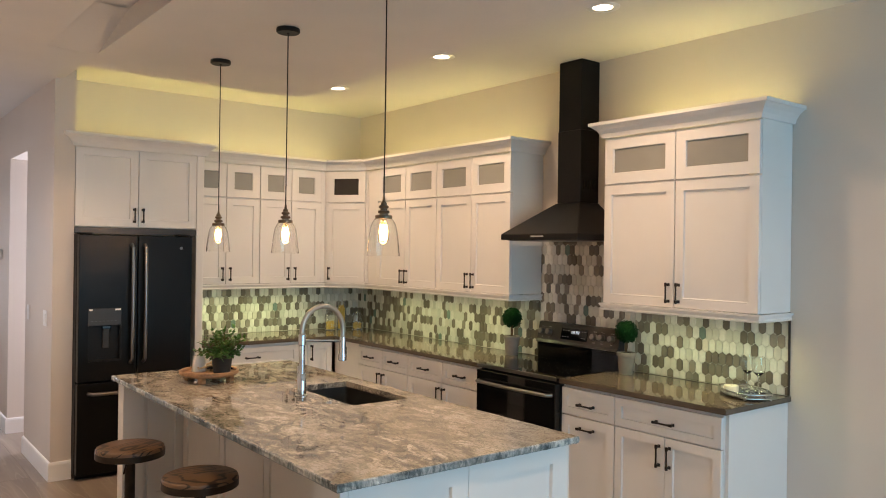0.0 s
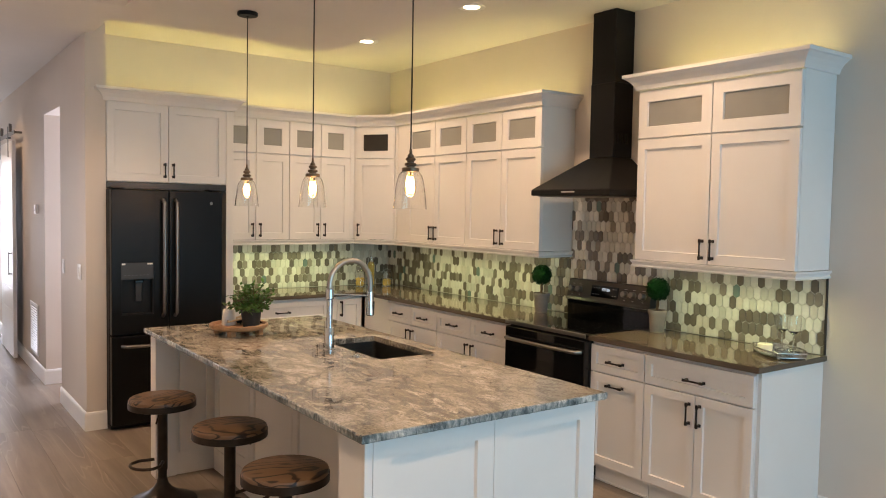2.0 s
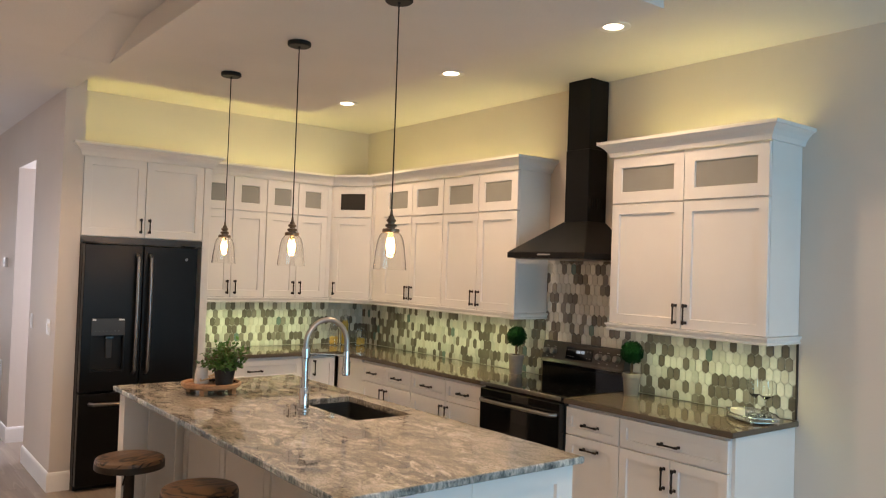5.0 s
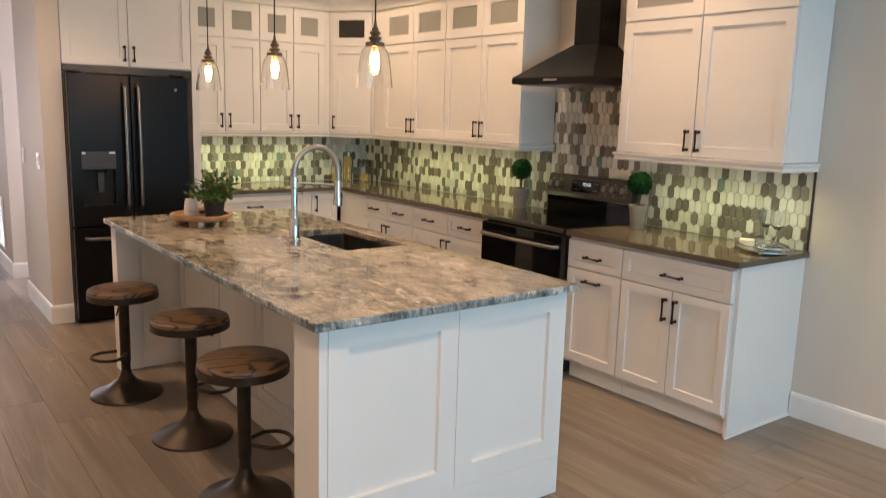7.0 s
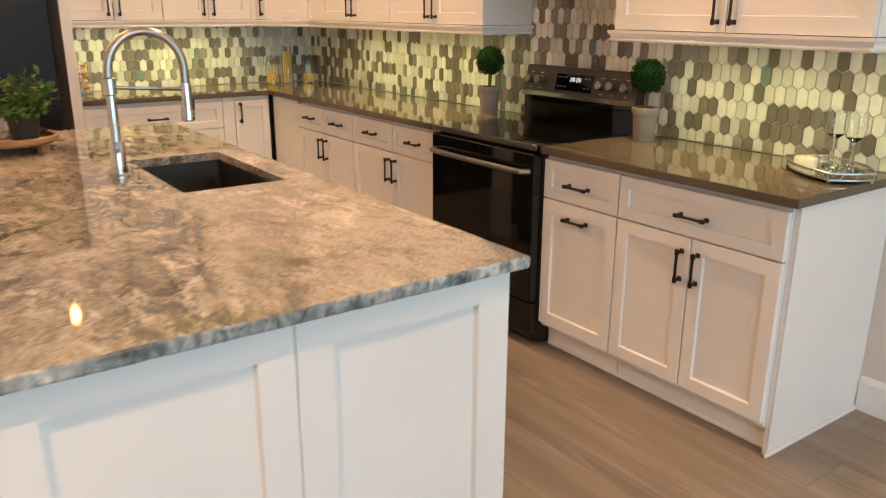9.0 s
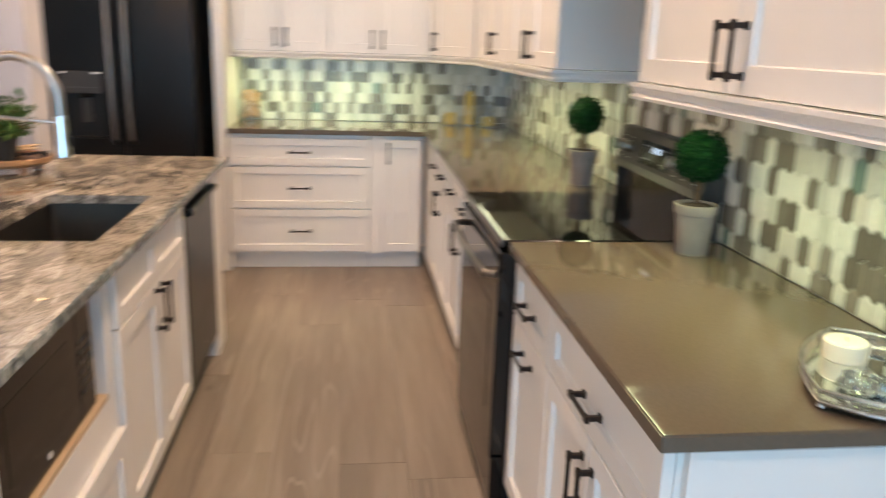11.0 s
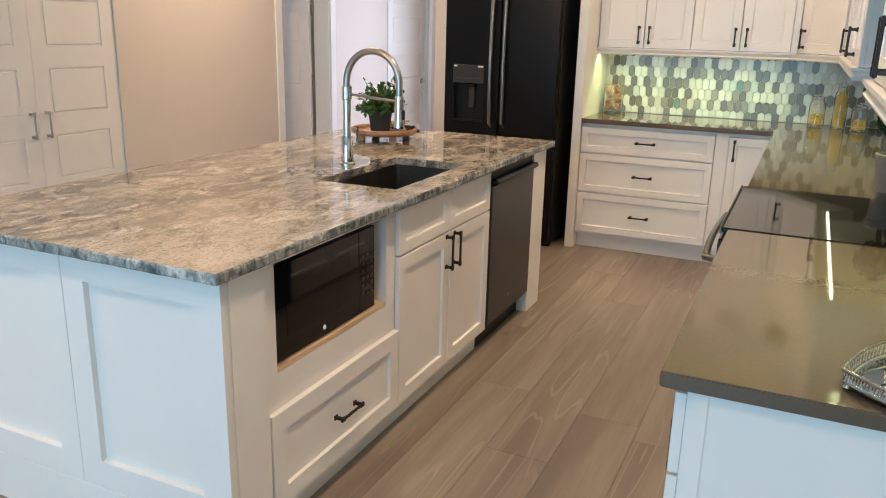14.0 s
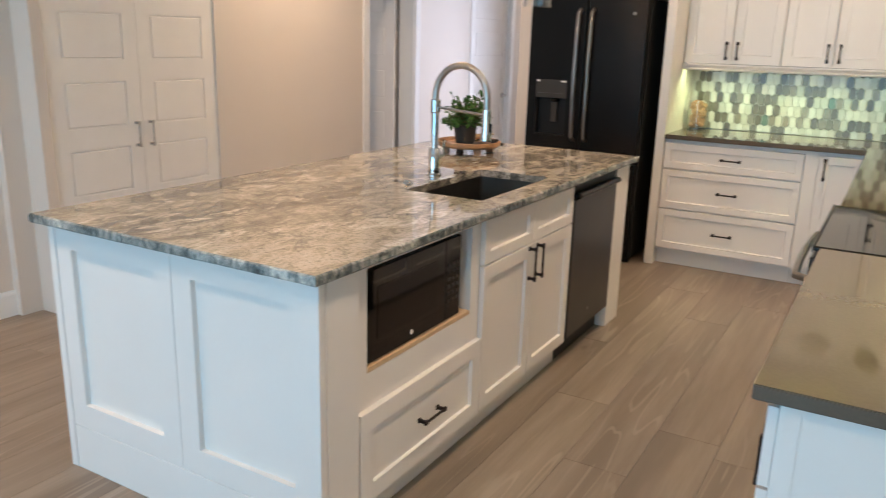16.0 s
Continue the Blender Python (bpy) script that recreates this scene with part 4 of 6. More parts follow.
# microwave bay
part("bay_frame", boxes((-1.760, -2.800, 0.11, -1.742, -2.730, 0.884), (-1.760, -2.098, 0.11, -1.742, -2.034, 0.884), (-1.760, -2.730, 0.856, -1.742, -2.098, 0.884), (-1.760, -2.730, 0.11, -1.742, -2.098, 0.530)), M_WHITE, isl)
part("bay_lining", boxes((-2.40, -2.745, 0.515, -1.760, -2.730, 0.872), (-2.40, -2.098, 0.515, -1.760, -2.083, 0.872), (-2.40, -2.745, 0.856, -1.760, -2.083, 0.872), (-2.42, -2.745, 0.515, -2.40, -2.083, 0.872)), M_WHITE, isl)
part("bay_shelf", boxes((-2.40, -2.729, 0.532, -1.743, -2.099, 0.546)), M_RAWWOOD, isl, "raw birch shelf edge")
side_front(-2.790, 0.112, 0.755, 0.309, name="drawer", out=0.004, hx=0.378, hz=0.272, length=0.14, rail=0.062)
# sink base
part("face_frame", boxes((-1.760, -2.034, 0.105, -1.748, -1.155, 0.884)), M_WHITE, isl)
for x, w in ((-2.028, 0.436), (-1.592, 0.436)):
    side_front(x, 0.699, w, 0.168, name="false_front", rail=0.045)
side_front(-2.028, 0.112, 0.436, 0.581, hx=0.396, hz=0.615, upright=True, length=0.15)
side_front(-1.592, 0.112, 0.436, 0.581, hx=0.036, hz=0.615, upright=True, length=0.15)

# granite slab with chiselled edge and a cut-out for the sink
SX0, SX1, SY0, SY1 = -2.882, -1.688, -3.020, -0.320
HX0, HX1, HY0, HY1 = -2.146, -1.801, -1.920, -1.278


def ring(x0, y0, x1, y1, n, m):
    p = [(x0 + (x1 - x0) * i / n, y0) for i in range(n)] + [(x1, y0 + (y1 - y0) * i / m) for i in range(m)]
    return p + [(x1 - (x1 - x0) * i / n, y1) for i in range(n)] + [(x0, y1 - (y1 - y0) * i / m) for i in range(m)]


bm = bmesh.new()
NX, NY = 60, 132
outer, inner = ring(SX0, SY0, SX1, SY1, NX, NY), ring(HX0, HY0, HX1, HY1, NX, NY)
cx, cy = (SX0 + SX1) / 2, (SY0 + SY1) / 2
loops = []
for z, ins, amp in ((0.915, 0.005, 0.0030), (0.910, 0.0, 0.0050), (0.900, -0.001, 0.0060), (0.890, 0.001, 0.0060), (0.885, 0.005, 0.003)):
    row = []
    for x, y in outer:
        j = noise.noise((x * 31, y * 31, z * 160)) * amp
        row.append(bm.verts.new((x - math.copysign(ins + j, x - cx) * (abs(x - cx) > (SX1 - SX0) / 2 - 0.002), y - math.copysign(ins + j, y - cy) * (abs(y - cy) > (SY1 - SY0) / 2 - 0.002), z)))
    loops.append(row)
top_in = [bm.verts.new((x, y, 0.915)) for x, y in inner]
bot_in = [bm.verts.new((x, y, 0.885)) for x, y in inner]
order = [top_in] + loops + [bot_in, top_in]
for a, b in zip(order, order[1:]):
    for i in range(len(a)):
        j = (i + 1) % len(a)
        bm.faces.new((a[i], a[j], b[j], b[i]))
slab = part("island_worktop", bm, M_GRANITE, smooth=False)
slab.data.materials.append(M_GRANITE_EDGE)
for f in slab.data.polygons:
    inside = HX0 - 0.01 < f.center.x < HX1 + 0.01 and HY0 - 0.01 < f.center.y < HY1 + 0.01
    f.material_index = 1 if abs(f.normal.z) < 0.75 and not inside else 0
tagged(slab, "polished brown and grey veined granite slab", "worktop")

# sink
bm = bmesh.new()
zb = 0.690


def rect(x0, y0, x1, y1, z, r, n=5):
    out = []
    for cxx, cyy, a0 in ((x1 - r, y1 - r, 0), (x0 + r, y1 - r, 90), (x0 + r, y0 + r, 180), (x1 - r, y0 + r, 270)):
        out += [bm.verts.new((cxx + r * math.cos(radians(a0 + 90 * i / n)), cyy + r * math.sin(radians(a0 + 90 * i / n)), z)) for i in range(n + 1)]
    return out


rows = [rect(HX0 - 0.02, HY0 - 0.02, HX1 + 0.02, HY1 + 0.02, 0.8835, 0.03), rect(HX0 - 0.004, HY0 - 0.004, HX1 + 0.004, HY1 + 0.004, 0.8835, 0.022),
        rect(HX0 - 0.002, HY0 - 0.002, HX1 + 0.002, HY1 + 0.002, zb + 0.03, 0.022), rect(HX0 + 0.02, HY0 + 0.02, HX1 - 0.02, HY1 - 0.02, zb, 0.02)]
for a, b in zip(rows, rows[1:]):
    for i in range(len(a)):
        j = (i + 1) % len(a)
        bm.faces.new((a[i], a[j], b[j], b[i]))
bm.faces.new(rows[-1])
sink = thing("sink", pose(0, 0, 0), "undermounted dark gunmetal kitchen sink", "sink")
part("basin", bm, M_SINK, sink, smooth=True)
part("drain", lathe(bmesh.new(), [(0.0, zb + 0.004), (0.030, zb + 0.004), (0.042, zb + 0.006), (0.045, zb + 0.001)], 20, Matrix.Translation((-1.97, -1.65, 0))), M_CHROME, sink, smooth=True)

# spring faucet
FX, FY = -2.240, -1.545
fau = thing("faucet", pose(FX, FY, 0.915), "tall chrome arc kitchen faucet with pull-down spray", "faucet")
part("base", lathe(bmesh.new(), [(0, 0), (0.033, 0), (0.033, 0.005), (0.026, 0.010), (0.0255, 0.115), (0.022, 0.120), (0.0, 0.120)], 24), M_CHROME, fau, smooth=True)
part("riser", lathe(bmesh.new(), [(0.016, 0.119), (0.016, 0.270), (0.022, 0.275), (0.022, 0.325), (0.017, 0.330), (0.0, 0.330)], 20), M_CHROME, fau, smooth=True)
arc = [(0, 0, 0.325)] + [(0.125 - 0.125 * math.cos(a), 0, 0.345 + 0.130 * math.sin(a)) for a in [math.pi * i / 22 for i in range(23)]] + [(0.250, 0, 0.285)]
part("spout_hose", tube(bmesh.new(), arc, 0.0145, 14), M_NICKEL, fau, "brushed arching hose", smooth=True)
part("spray_head", lathe(bmesh.new(), [(0, 0.300), (0.017, 0.300), (0.019, 0.285), (0.019, 0.215), (0.023, 0.200), (0.023, 0.172), (0.018, 0.168), (0, 0.168)], 20, Matrix.Translation((0.250, 0, 0))), M_CHROME, fau, smooth=True)
part("holder_arm", tube(bmesh.new(), [(0.0, 0, 0.297), (0.235, 0, 0.278)], 0.006, 10), M_CHROME, fau)
part("button", boxes((0.268, -0.006, 0.205, 0.275, 0.006, 0.245), bevel=0.002), M_BLACK, fau)
part("lever", tube(bmesh.new(), [(0.0, 0.0, 0.07), (0.005, 0.055, 0.075), (0.010, 0.060, 0.080), (0.012, 0.065, 0.150)], [0.012, 0.012, 0.006, 0.0055], 10), M_CHROME, fau, smooth=True)
airs = part("air_switch", lathe(bmesh.new(), [(0, 0.9285), (0.010, 0.9285), (0.012, 0.924), (0.018, 0.921), (0.020, 0.9155), (0, 0.9155)], 20, Matrix.Translation((-2.215, -1.80, 0))), M_CHROME, smooth=True)
tagged(airs, "small round chrome air switch button on the worktop", "button")

# ---- appliances ----
fr = thing("refrigerator", facing(-2.837, 0.715, 0), "black stainless french-door refrigerator with water dispenser", "refrigerator")
W = 0.826
part("cabinet", boxes((0.0, 0.065, 0.03, W, 0.770, 1.785), bevel=0.004), M_BLACK, fr)
part("plinth", boxes((0.01, 0.075, 0.0, W - 0.01, 0.10, 0.028)), M_BLACK, fr)
dx0, dx1, dz0, dz1 = 0.068, 0.300, 0.858, 1.244
bm = holed(0.003, 0.715, W / 2 - 0.003, 1.780, 0.0, 0.060, dx0, dz0, dx1, dz1)
ld = part("door", bm, M_SLATE, fr, "door with dispenser recess")
part("dispenser_recess", boxes((dx0, 0.050, dz0, dx1, 0.060, 1.118), (dx0, 0.004, dz0, dx0 + 0.008, 0.050, 1.118), (dx1 - 0.008, 0.004, dz0, dx1, 0.050, 1.118), (dx0 + 0.008, 0.004, dz0, dx1 - 0.008, 0.050, dz0 + 0.008)), M_BLACK, ld)
part("dispenser_panel", boxes((dx0, -0.002, 1.118, dx1, 0.050, dz1), bevel=0.002), M_SLATE2, ld, "grey control panel")
part("dispenser_label", boxes((dx0 + 0.006, -0.003, 1.228, dx0 + 0.030, -0.0021, 1.240)), M_PLASTIC, ld, "small white sticker")
part("dispenser_label", boxes((dx1 - 0.046, -0.003, 1.228, dx1 - 0.006, -0.0021, 1.240)), M_PLASTIC, ld, "small white sticker")
part("dispenser_paddle", boxes((0.178, 0.030, 0.95, 0.222, 0.040, 1.110), bevel=0.003), M_SLATE2, ld)
part("dispenser_spout", boxes((0.170, 0.012, 1.092, 0.230, 0.046, 1.116), bevel=0.004), M_GLASSBLACK, ld)
for i in range(7):
    part("dispenser_mark", boxes((dx0 + 0.022 + i * 0.027, -0.0028, 1.150, dx0 + 0.034 + i * 0.027, -0.0021, 1.153)), M_FAINT, ld)
rd = part("door", boxes((W / 2 + 0.003, 0.0, 0.715, W - 0.003, 0.060, 1.780), bevel=0.004), M_SLATE, fr)
fz = part("freezer_drawer", boxes((0.003, 0.0, 0.040, W - 0.003, 0.060, 0.700), bevel=0.004), M_SLATE, fr)


def bowed(p0, p1, out, r):
    """A bar handle that bows away from the door."""
    a, b = Vector(p0), Vector(p1)
    pts = [a] + [a.lerp(b, t) + Vector((0, -out * (0.75 + 0.25 * math.sin(math.pi * t)), 0)) for t in [0.03 + 0.94 * i / 14 for i in range(15)]] + [b]
    return tube(bmesh.new(), pts, r, 12)


part("handle", bowed((W / 2 - 0.046, 0, 0.835), (W / 2 - 0.046, 0, 1.715), 0.055, 0.0135), M_STEEL, ld, "brushed steel bar handle", smooth=True)
part("handle", bowed((W / 2 + 0.046, 0, 0.835), (W / 2 + 0.046, 0, 1.715), 0.055, 0.0135), M_STEEL, rd, "brushed steel bar handle", smooth=True)
part("handle", bowed((0.075, 0, 0.628), (W - 0.075, 0, 0.628), 0.055, 0.0125), M_STEEL, fz, "brushed steel bar handle", smooth=True)
part("badge", lathe(bmesh.new(), [(0, 0.0), (0.010, 0.0), (0.012, 0.002)], 16, pose(W - 0.09, -0.001, 1.69, 90, 0, 0)), M_STEEL, rd)
for hx in (0.01, W - 0.10):
    part("hinge_cover", boxes((hx, 0.02, 1.7865, hx + 0.09, 0.12, 1.800), bevel=0.004), M_BLACK, fr)
part("filler_panel", boxes((0.0, 0.135, 1.790, W + 0.078, 0.150, 1.838)), M_SLATE2, fr, "dark strip above the doors")

ra = thing("range", facing(-0.655, -1.152, -90), "black electric range with glass cooktop and oven", "range")
RW = 0.760
part("body", boxes((0.0, 0.030, 0.02, RW, 0.640, 0.900), bevel=0.003), M_BLACK, ra)
ct = part("cooktop", boxes((0.0, -0.012, 0.902, RW, 0.590, 0.918), bevel=0.004), M_GLASSBLACK, ra, "glossy black glass cooktop", smooth=True)
part("rim", boxes((0.0, -0.018, 0.896, RW, -0.0125, 0.922), bevel=0.002), M_STEEL, ra, "thin bright front edge")
od = part("oven_door", boxes((0.004, -0.020, 0.215, RW - 0.004, 0.029, 0.880), bevel=0.005), M_GLASSBLACK, ra)
part("window", boxes((0.12, -0.0215, 0.33, RW - 0.12, -0.0202, 0.69), bevel=0.0004), M_OVENGLASS, od, "dark oven window")
part("handle", bowed((0.03, -0.020, 0.805), (RW - 0.03, -0.020, 0.805), 0.046, 0.012), M_STEEL, od, "brushed steel oven handle", smooth=True)
part("storage_drawer", boxes((0.004, -0.015, 0.050, RW - 0.004, 0.029, 0.208), bevel=0.004), M_GLASSBLACK, ra)
# backguard, face leaning back
bg = bmesh.new()
prof = [(0.590, 0.915), (0.600, 0.960), (0.600, 1.030), (0.560, 1.040), (0.575, 1.060), (0.600, 1.180), (0.612, 1.187), (0.640, 1.187), (0.640, 0.915)]
a = [bg.verts.new((0.0, y, z)) for y, z in prof]
b = [bg.verts.new((RW, y, z)) for y, z in prof]
for i in range(len(prof)):
    j = (i + 1) % len(prof)
    bg.faces.new((a[i], a[j], b[j], b[i]))
bg.faces.new(a)
bg.faces.new(b[::-1])
guard = part("backguard", bg, M_SLATE2, ra, "dark grey control backguard")
part("riser", boxes((0.002, 0.584, 0.9185, RW - 0.002, 0.597, 1.032)), M_GLASSBLACK, ra)
tilt = pose(0, 0.585, 1.115, -12, 0, 0)


def on_guard(b, mat, name, label="", smooth=False):
    bmesh.ops.transform(b, matrix=tilt, verts=b.verts)
    return part(name, b, mat, guard, label, smooth)


on_guard(boxes((0.235, -0.004, -0.040, 0.480, 0.002, 0.042), bevel=0.001), M_GLASSBLACK, "display")
for bx in (0.335, 0.352, 0.376, 0.393):
    on_guard(boxes((bx, -0.0052, 0.006, bx + 0.003, -0.0042, 0.026), (bx, -0.0052, 0.0235, bx + 0.011, -0.0042, 0.026), (bx + 0.009, -0.0052, 0.006, bx + 0.012, -0.0042, 0.026)), M_DIGIT, "digit", "blue-white display bar")
for bx in (0.05, 0.120, 0.545, 0.615, 0.700):
    k = lathe(bmesh.new(), [(0, 0.034), (0.018, 0.034), (0.021, 0.030), (0.022, 0.006), (0.026, 0.003), (0.026, 0.0), (0, 0.0)], 22, pose(bx, 0.0, 0.0, 90, 0, 0))
    on_guard(k, M_STEEL, "knob", "brushed steel control knob", True)
for bx in (0.25, 0.275, 0.300, 0.430, 0.455):
    on_guard(boxes((bx, -0.0052, -0.022, bx + 0.012, -0.0042, -0.019), (bx, -0.0052, 0.024, bx + 0.012, -0.0042, 0.027)), M_LABEL, "button_mark")
for bx in (0.05, 0.120, 0.545, 0.615, 0.700):
    on_guard(boxes((bx - 0.012, -0.002, 0.036, bx + 0.012, -0.0006, 0.039), (bx - 0.008, -0.002, -0.040, bx + 0.008, -0.0006, -0.037)), M_LABEL, "dial_mark")

# hood
ho = thing("range_hood", pose(0, -1.555, 0), "black pyramid chimney range hood on the wall", "range hood")
bm = bmesh.new()
lo = [bm.verts.new(v) for v in ((-0.50, 0.36, 1.782), (-0.50, -0.36, 1.782), (-0.002, -0.36, 1.782), (-0.002, 0.36, 1.782))]
mi = [bm.verts.new(v) for v in ((-0.50, 0.36, 1.822), (-0.50, -0.36, 1.822), (-0.002, -0.36, 1.822), (-0.002, 0.36, 1.822))]
hi = [bm.verts.new(v) for v in ((-0.195, 0.118, 2.045), (-0.195, -0.106, 2.045), (-0.002, -0.106, 2.045), (-0.002, 0.118, 2.045))]
for a, b in ((lo, mi), (mi, hi)):
    for i in range(4):
        bm.faces.new((a[i], a[(i + 1) % 4], b[(i + 1) % 4], b[i]))
bm.faces.new(lo)
bm.faces.new(hi)
bmesh.ops.bevel(bm, geom=list(bm.edges), offset=0.003, segments=2, affect="EDGES")
part("canopy", bm, M_HOOD, ho)
part("chimney", boxes((-0.190, -0.102, 2.046, -0.002, 0.114, 2.55), bevel=0.003), M_HOOD, ho)
part("chimney_sleeve", boxes((-0.187, -0.099, 2.551, -0.002, 0.111, 3.037), bevel=0.003), M_HOOD, ho)
part("badge", boxes((-0.5012, -0.06, 1.802, -0.5002, 0.06, 1.811)), M_LABEL, ho)
part("filter", boxes((-0.46, -0.33, 1.776, -0.05, 0.33, 1.781), bevel=0.002), M_STEEL, ho)
for i in range(5):
    part("vent_slot", boxes((-0.16 + i * 0.025, -0.1035, 2.14, -0.148 + i * 0.025, -0.1022, 2.21)), M_GLASSBLACK, ho)

# microwave in its bay
mw = thing("microwave", pose(-1.754, -2.716, 0.012, 0, 0, 90), "black countertop microwave in the island bay", "microwave")
part("case", boxes((0, 0.021, 0.536, 0.560, 0.400, 0.830), bevel=0.004), M_BLACK, mw)
md = part("door", boxes((0, 0, 0.538, 0.455, 0.020, 0.828), bevel=0.003), M_GLASSBLACK, mw)
part("window", boxes((0.055, -0.0012, 0.605, 0.400, -0.0002, 0.770)), M_OVENGLASS, md)
part("badge", lathe(bmesh.new(), [(0, 0.002), (0.0075, 0.002), (0.0085, 0)], 16, pose(0.245, -0.0005, 0.567, 90, 0, 0)), M_PLASTIC, md)
cp = part("control_panel", boxes((0.457, 0, 0.538, 0.560, 0.020, 0.828), bevel=0.003), M_GLASSBLACK, mw)
for i in range(3):
    for j in range(6):
        part("key", boxes((0.470 + i * 0.028, -0.0015, 0.600 + j * 0.026, 0.490 + i * 0.028, -0.0004, 0.612 + j * 0.026)), M_SLATE2, cp)

# dishwasher
di = thing("dishwasher", facing(-1.722, -1.147, 90), "black stainless dishwasher beside the sink", "dishwasher")
part("tub", boxes((0.004, 0.045, 0.10, 0.590, 0.60, 0.878)), M_BLACK, di)
dd = part("door", boxes((0.004, 0.0, 0.120, 0.590, 0.044, 0.800), bevel=0.004), M_SLATE2, di)
part("badge", boxes((0.27, -0.001, 0.195, 0.285, -0.0002, 0.21)), M_STEEL, dd)
part("top_panel", boxes((0.004, 0.012, 0.803, 0.590, 0.044, 0.872), bevel=0.003), M_BLACK, di)
part("handle", boxes((0.01, -0.026, 0.806, 0.585, 0.011, 0.832), bevel=0.008), M_SLATE, di, "dark pocket handle bar")
part("kick_plate", boxes((0.004, 0.060, 0.0, 0.590, 0.075, 0.115)), M_BLACK, di)

# ---- bar stools ----


def stool(m):
    st = thing("bar_stool", m, "round wooden bar stool on a dark iron pedestal", "stool", "stools along the island")
    part("seat", lathe(bmesh.new(), [(0, 0.600), (0.168, 0.600), (0.176, 0.596), (0.179, 0.588), (0.179, 0.578), (0, 0.578)], 48), M_SEAT, st, "dark ring-grained wooden seat", smooth=True)
    part("seat_band", lathe(bmesh.new(), [(0.178, 0.579), (0.182, 0.579), (0.182, 0.546), (0.176, 0.544), (0.0, 0.544), (0.0, 0.577), (0.178, 0.577)], 48), M_RUST, st, "iron band under the seat", smooth=True)
    part("column", lathe(bmesh.new(), [(0, 0.545), (0.032, 0.545), (0.032, 0.515), (0.0275, 0.500), (0.0275, 0.190), (0.024, 0.182), (0.024, 0.09)], 24), M_RUST, st, smooth=True)
    part("base", lathe(bmesh.new(), [(0.025, 0.140), (0.032, 0.112), (0.050, 0.085), (0.085, 0.058), (0.130, 0.036), (0.172, 0.020), (0.187, 0.012), (0.190, 0.004), (0.187, 0.0), (0.0, 0.0)], 48), M_RUST, st, "flared iron base", smooth=True)
    loop = [(0.026, -0.035, 0.245), (0.09, -0.085, 0.243)] + [(0.115 + 0.075 * math.sin(a), -0.088 * math.cos(a), 0.242) for a in [math.pi * i / 12 for i in range(1, 12)]] + [(0.09, 0.085, 0.243), (0.026, 0.035, 0.245)]
    part("foot_ring", tube(bmesh.new(), loop, 0.0085, 10), M_RUST, st, "bent iron footrest", smooth=True)
    part("lever", tube(bmesh.new(), [(0.028, 0.02, 0.540), (0.075, 0.05, 0.505), (0.10, 0.066, 0.478)], 0.0045, 8), M_RUST, st, smooth=True)
    return st


first_stool = stool(pose(-2.915, -0.842, 0, 0, 0, 205))
copy_thing(first_stool, pose(-2.802, -1.588, 0, 0, 0, -20))
copy_thing(first_stool, pose(-2.834, -2.312, 0, 0, 0, -15))

# ---- pendants over the island ----


def pendant(m):
    """Hangs from its origin on the dropped ceiling."""
    p = thing("pendant_light", m, "clear glass bell pendant on a black cord", "pendant lamp", "pendants over the island")
    part("ceiling_cup", lathe(bmesh.new(), [(0, 0), (0.062, 0), (0.064, -0.004), (0.064, -0.020), (0.058, -0.025), (0.008, -0.025), (0.006, -0.033), (0, -0.033)], 28), M_BLACK, p, smooth=True)
    part("cord", tube(bmesh.new(), [(0, 0, -0.030), (0.002, 0.001, -0.5), (0, 0, -0.985)], 0.0032, 8), M_BLACK, p)
    part("socket", lathe(bmesh.new(), [(0, -0.962), (0.005, -0.962), (0.007, -0.984), (0.013, -0.990), (0.014, -1.000), (0.021, -1.004), (0.023, -1.009), (0.021, -1.014), (0.015, -1.017), (0.015, -1.023), (0.025, -1.026), (0.027, -1.032), (0.025, -1.037), (0.019, -1.039), (0.019, -1.060), (0, -1.060)], 24), M_BRASS, p, "antique brass socket", smooth=True)
    part("gallery", lathe(bmesh.new(), [(0.018, -1.044), (0.036, -1.046), (0.039, -1.049), (0.039, -1.062), (0.034, -1.064), (0.018, -1.060)], 28), M_BRASS, p, smooth=True)
    prof = [(0.034, -1.061), (0.042, -1.066), (0.051, -1.078), (0.058, -1.096), (0.063, -1.122), (0.068, -1.160), (0.072, -1.196), (0.0745, -1.222), (0.0755, -1.228)]
    sh = part("shade", lathe(bmesh.new(), prof + [(r - 0.0022, z) for r, z in prof[::-1]] + [prof[0]], 40), M_CLEAR, p, "clear glass bell shade", smooth=True)
    sh.visible_shadow = False
    bl = part("bulb", lathe(bmesh.new(), [(0.010, -1.063), (0.013, -1.080), (0.022, -1.105), (0.028, -1.130), (0.024, -1.155), (0.012, -1.172), (0, -1.176)], 20), M_BULBGLASS, p, "amber filament bulb", smooth=True)
    bl.visible_shadow = False
    for k in range(6):
        a = k * math.pi / 3
        part("filament", tube(bmesh.new(), [(0.008 * math.cos(a), 0.008 * math.sin(a), -1.088), (0.013 * math.cos(a + 0.4), 0.013 * math.sin(a + 0.4), -1.120), (0.009 * math.cos(a + 0.8), 0.009 * math.sin(a + 0.8), -1.155)], 0.0028, 6), M_BULB, p)
    return p


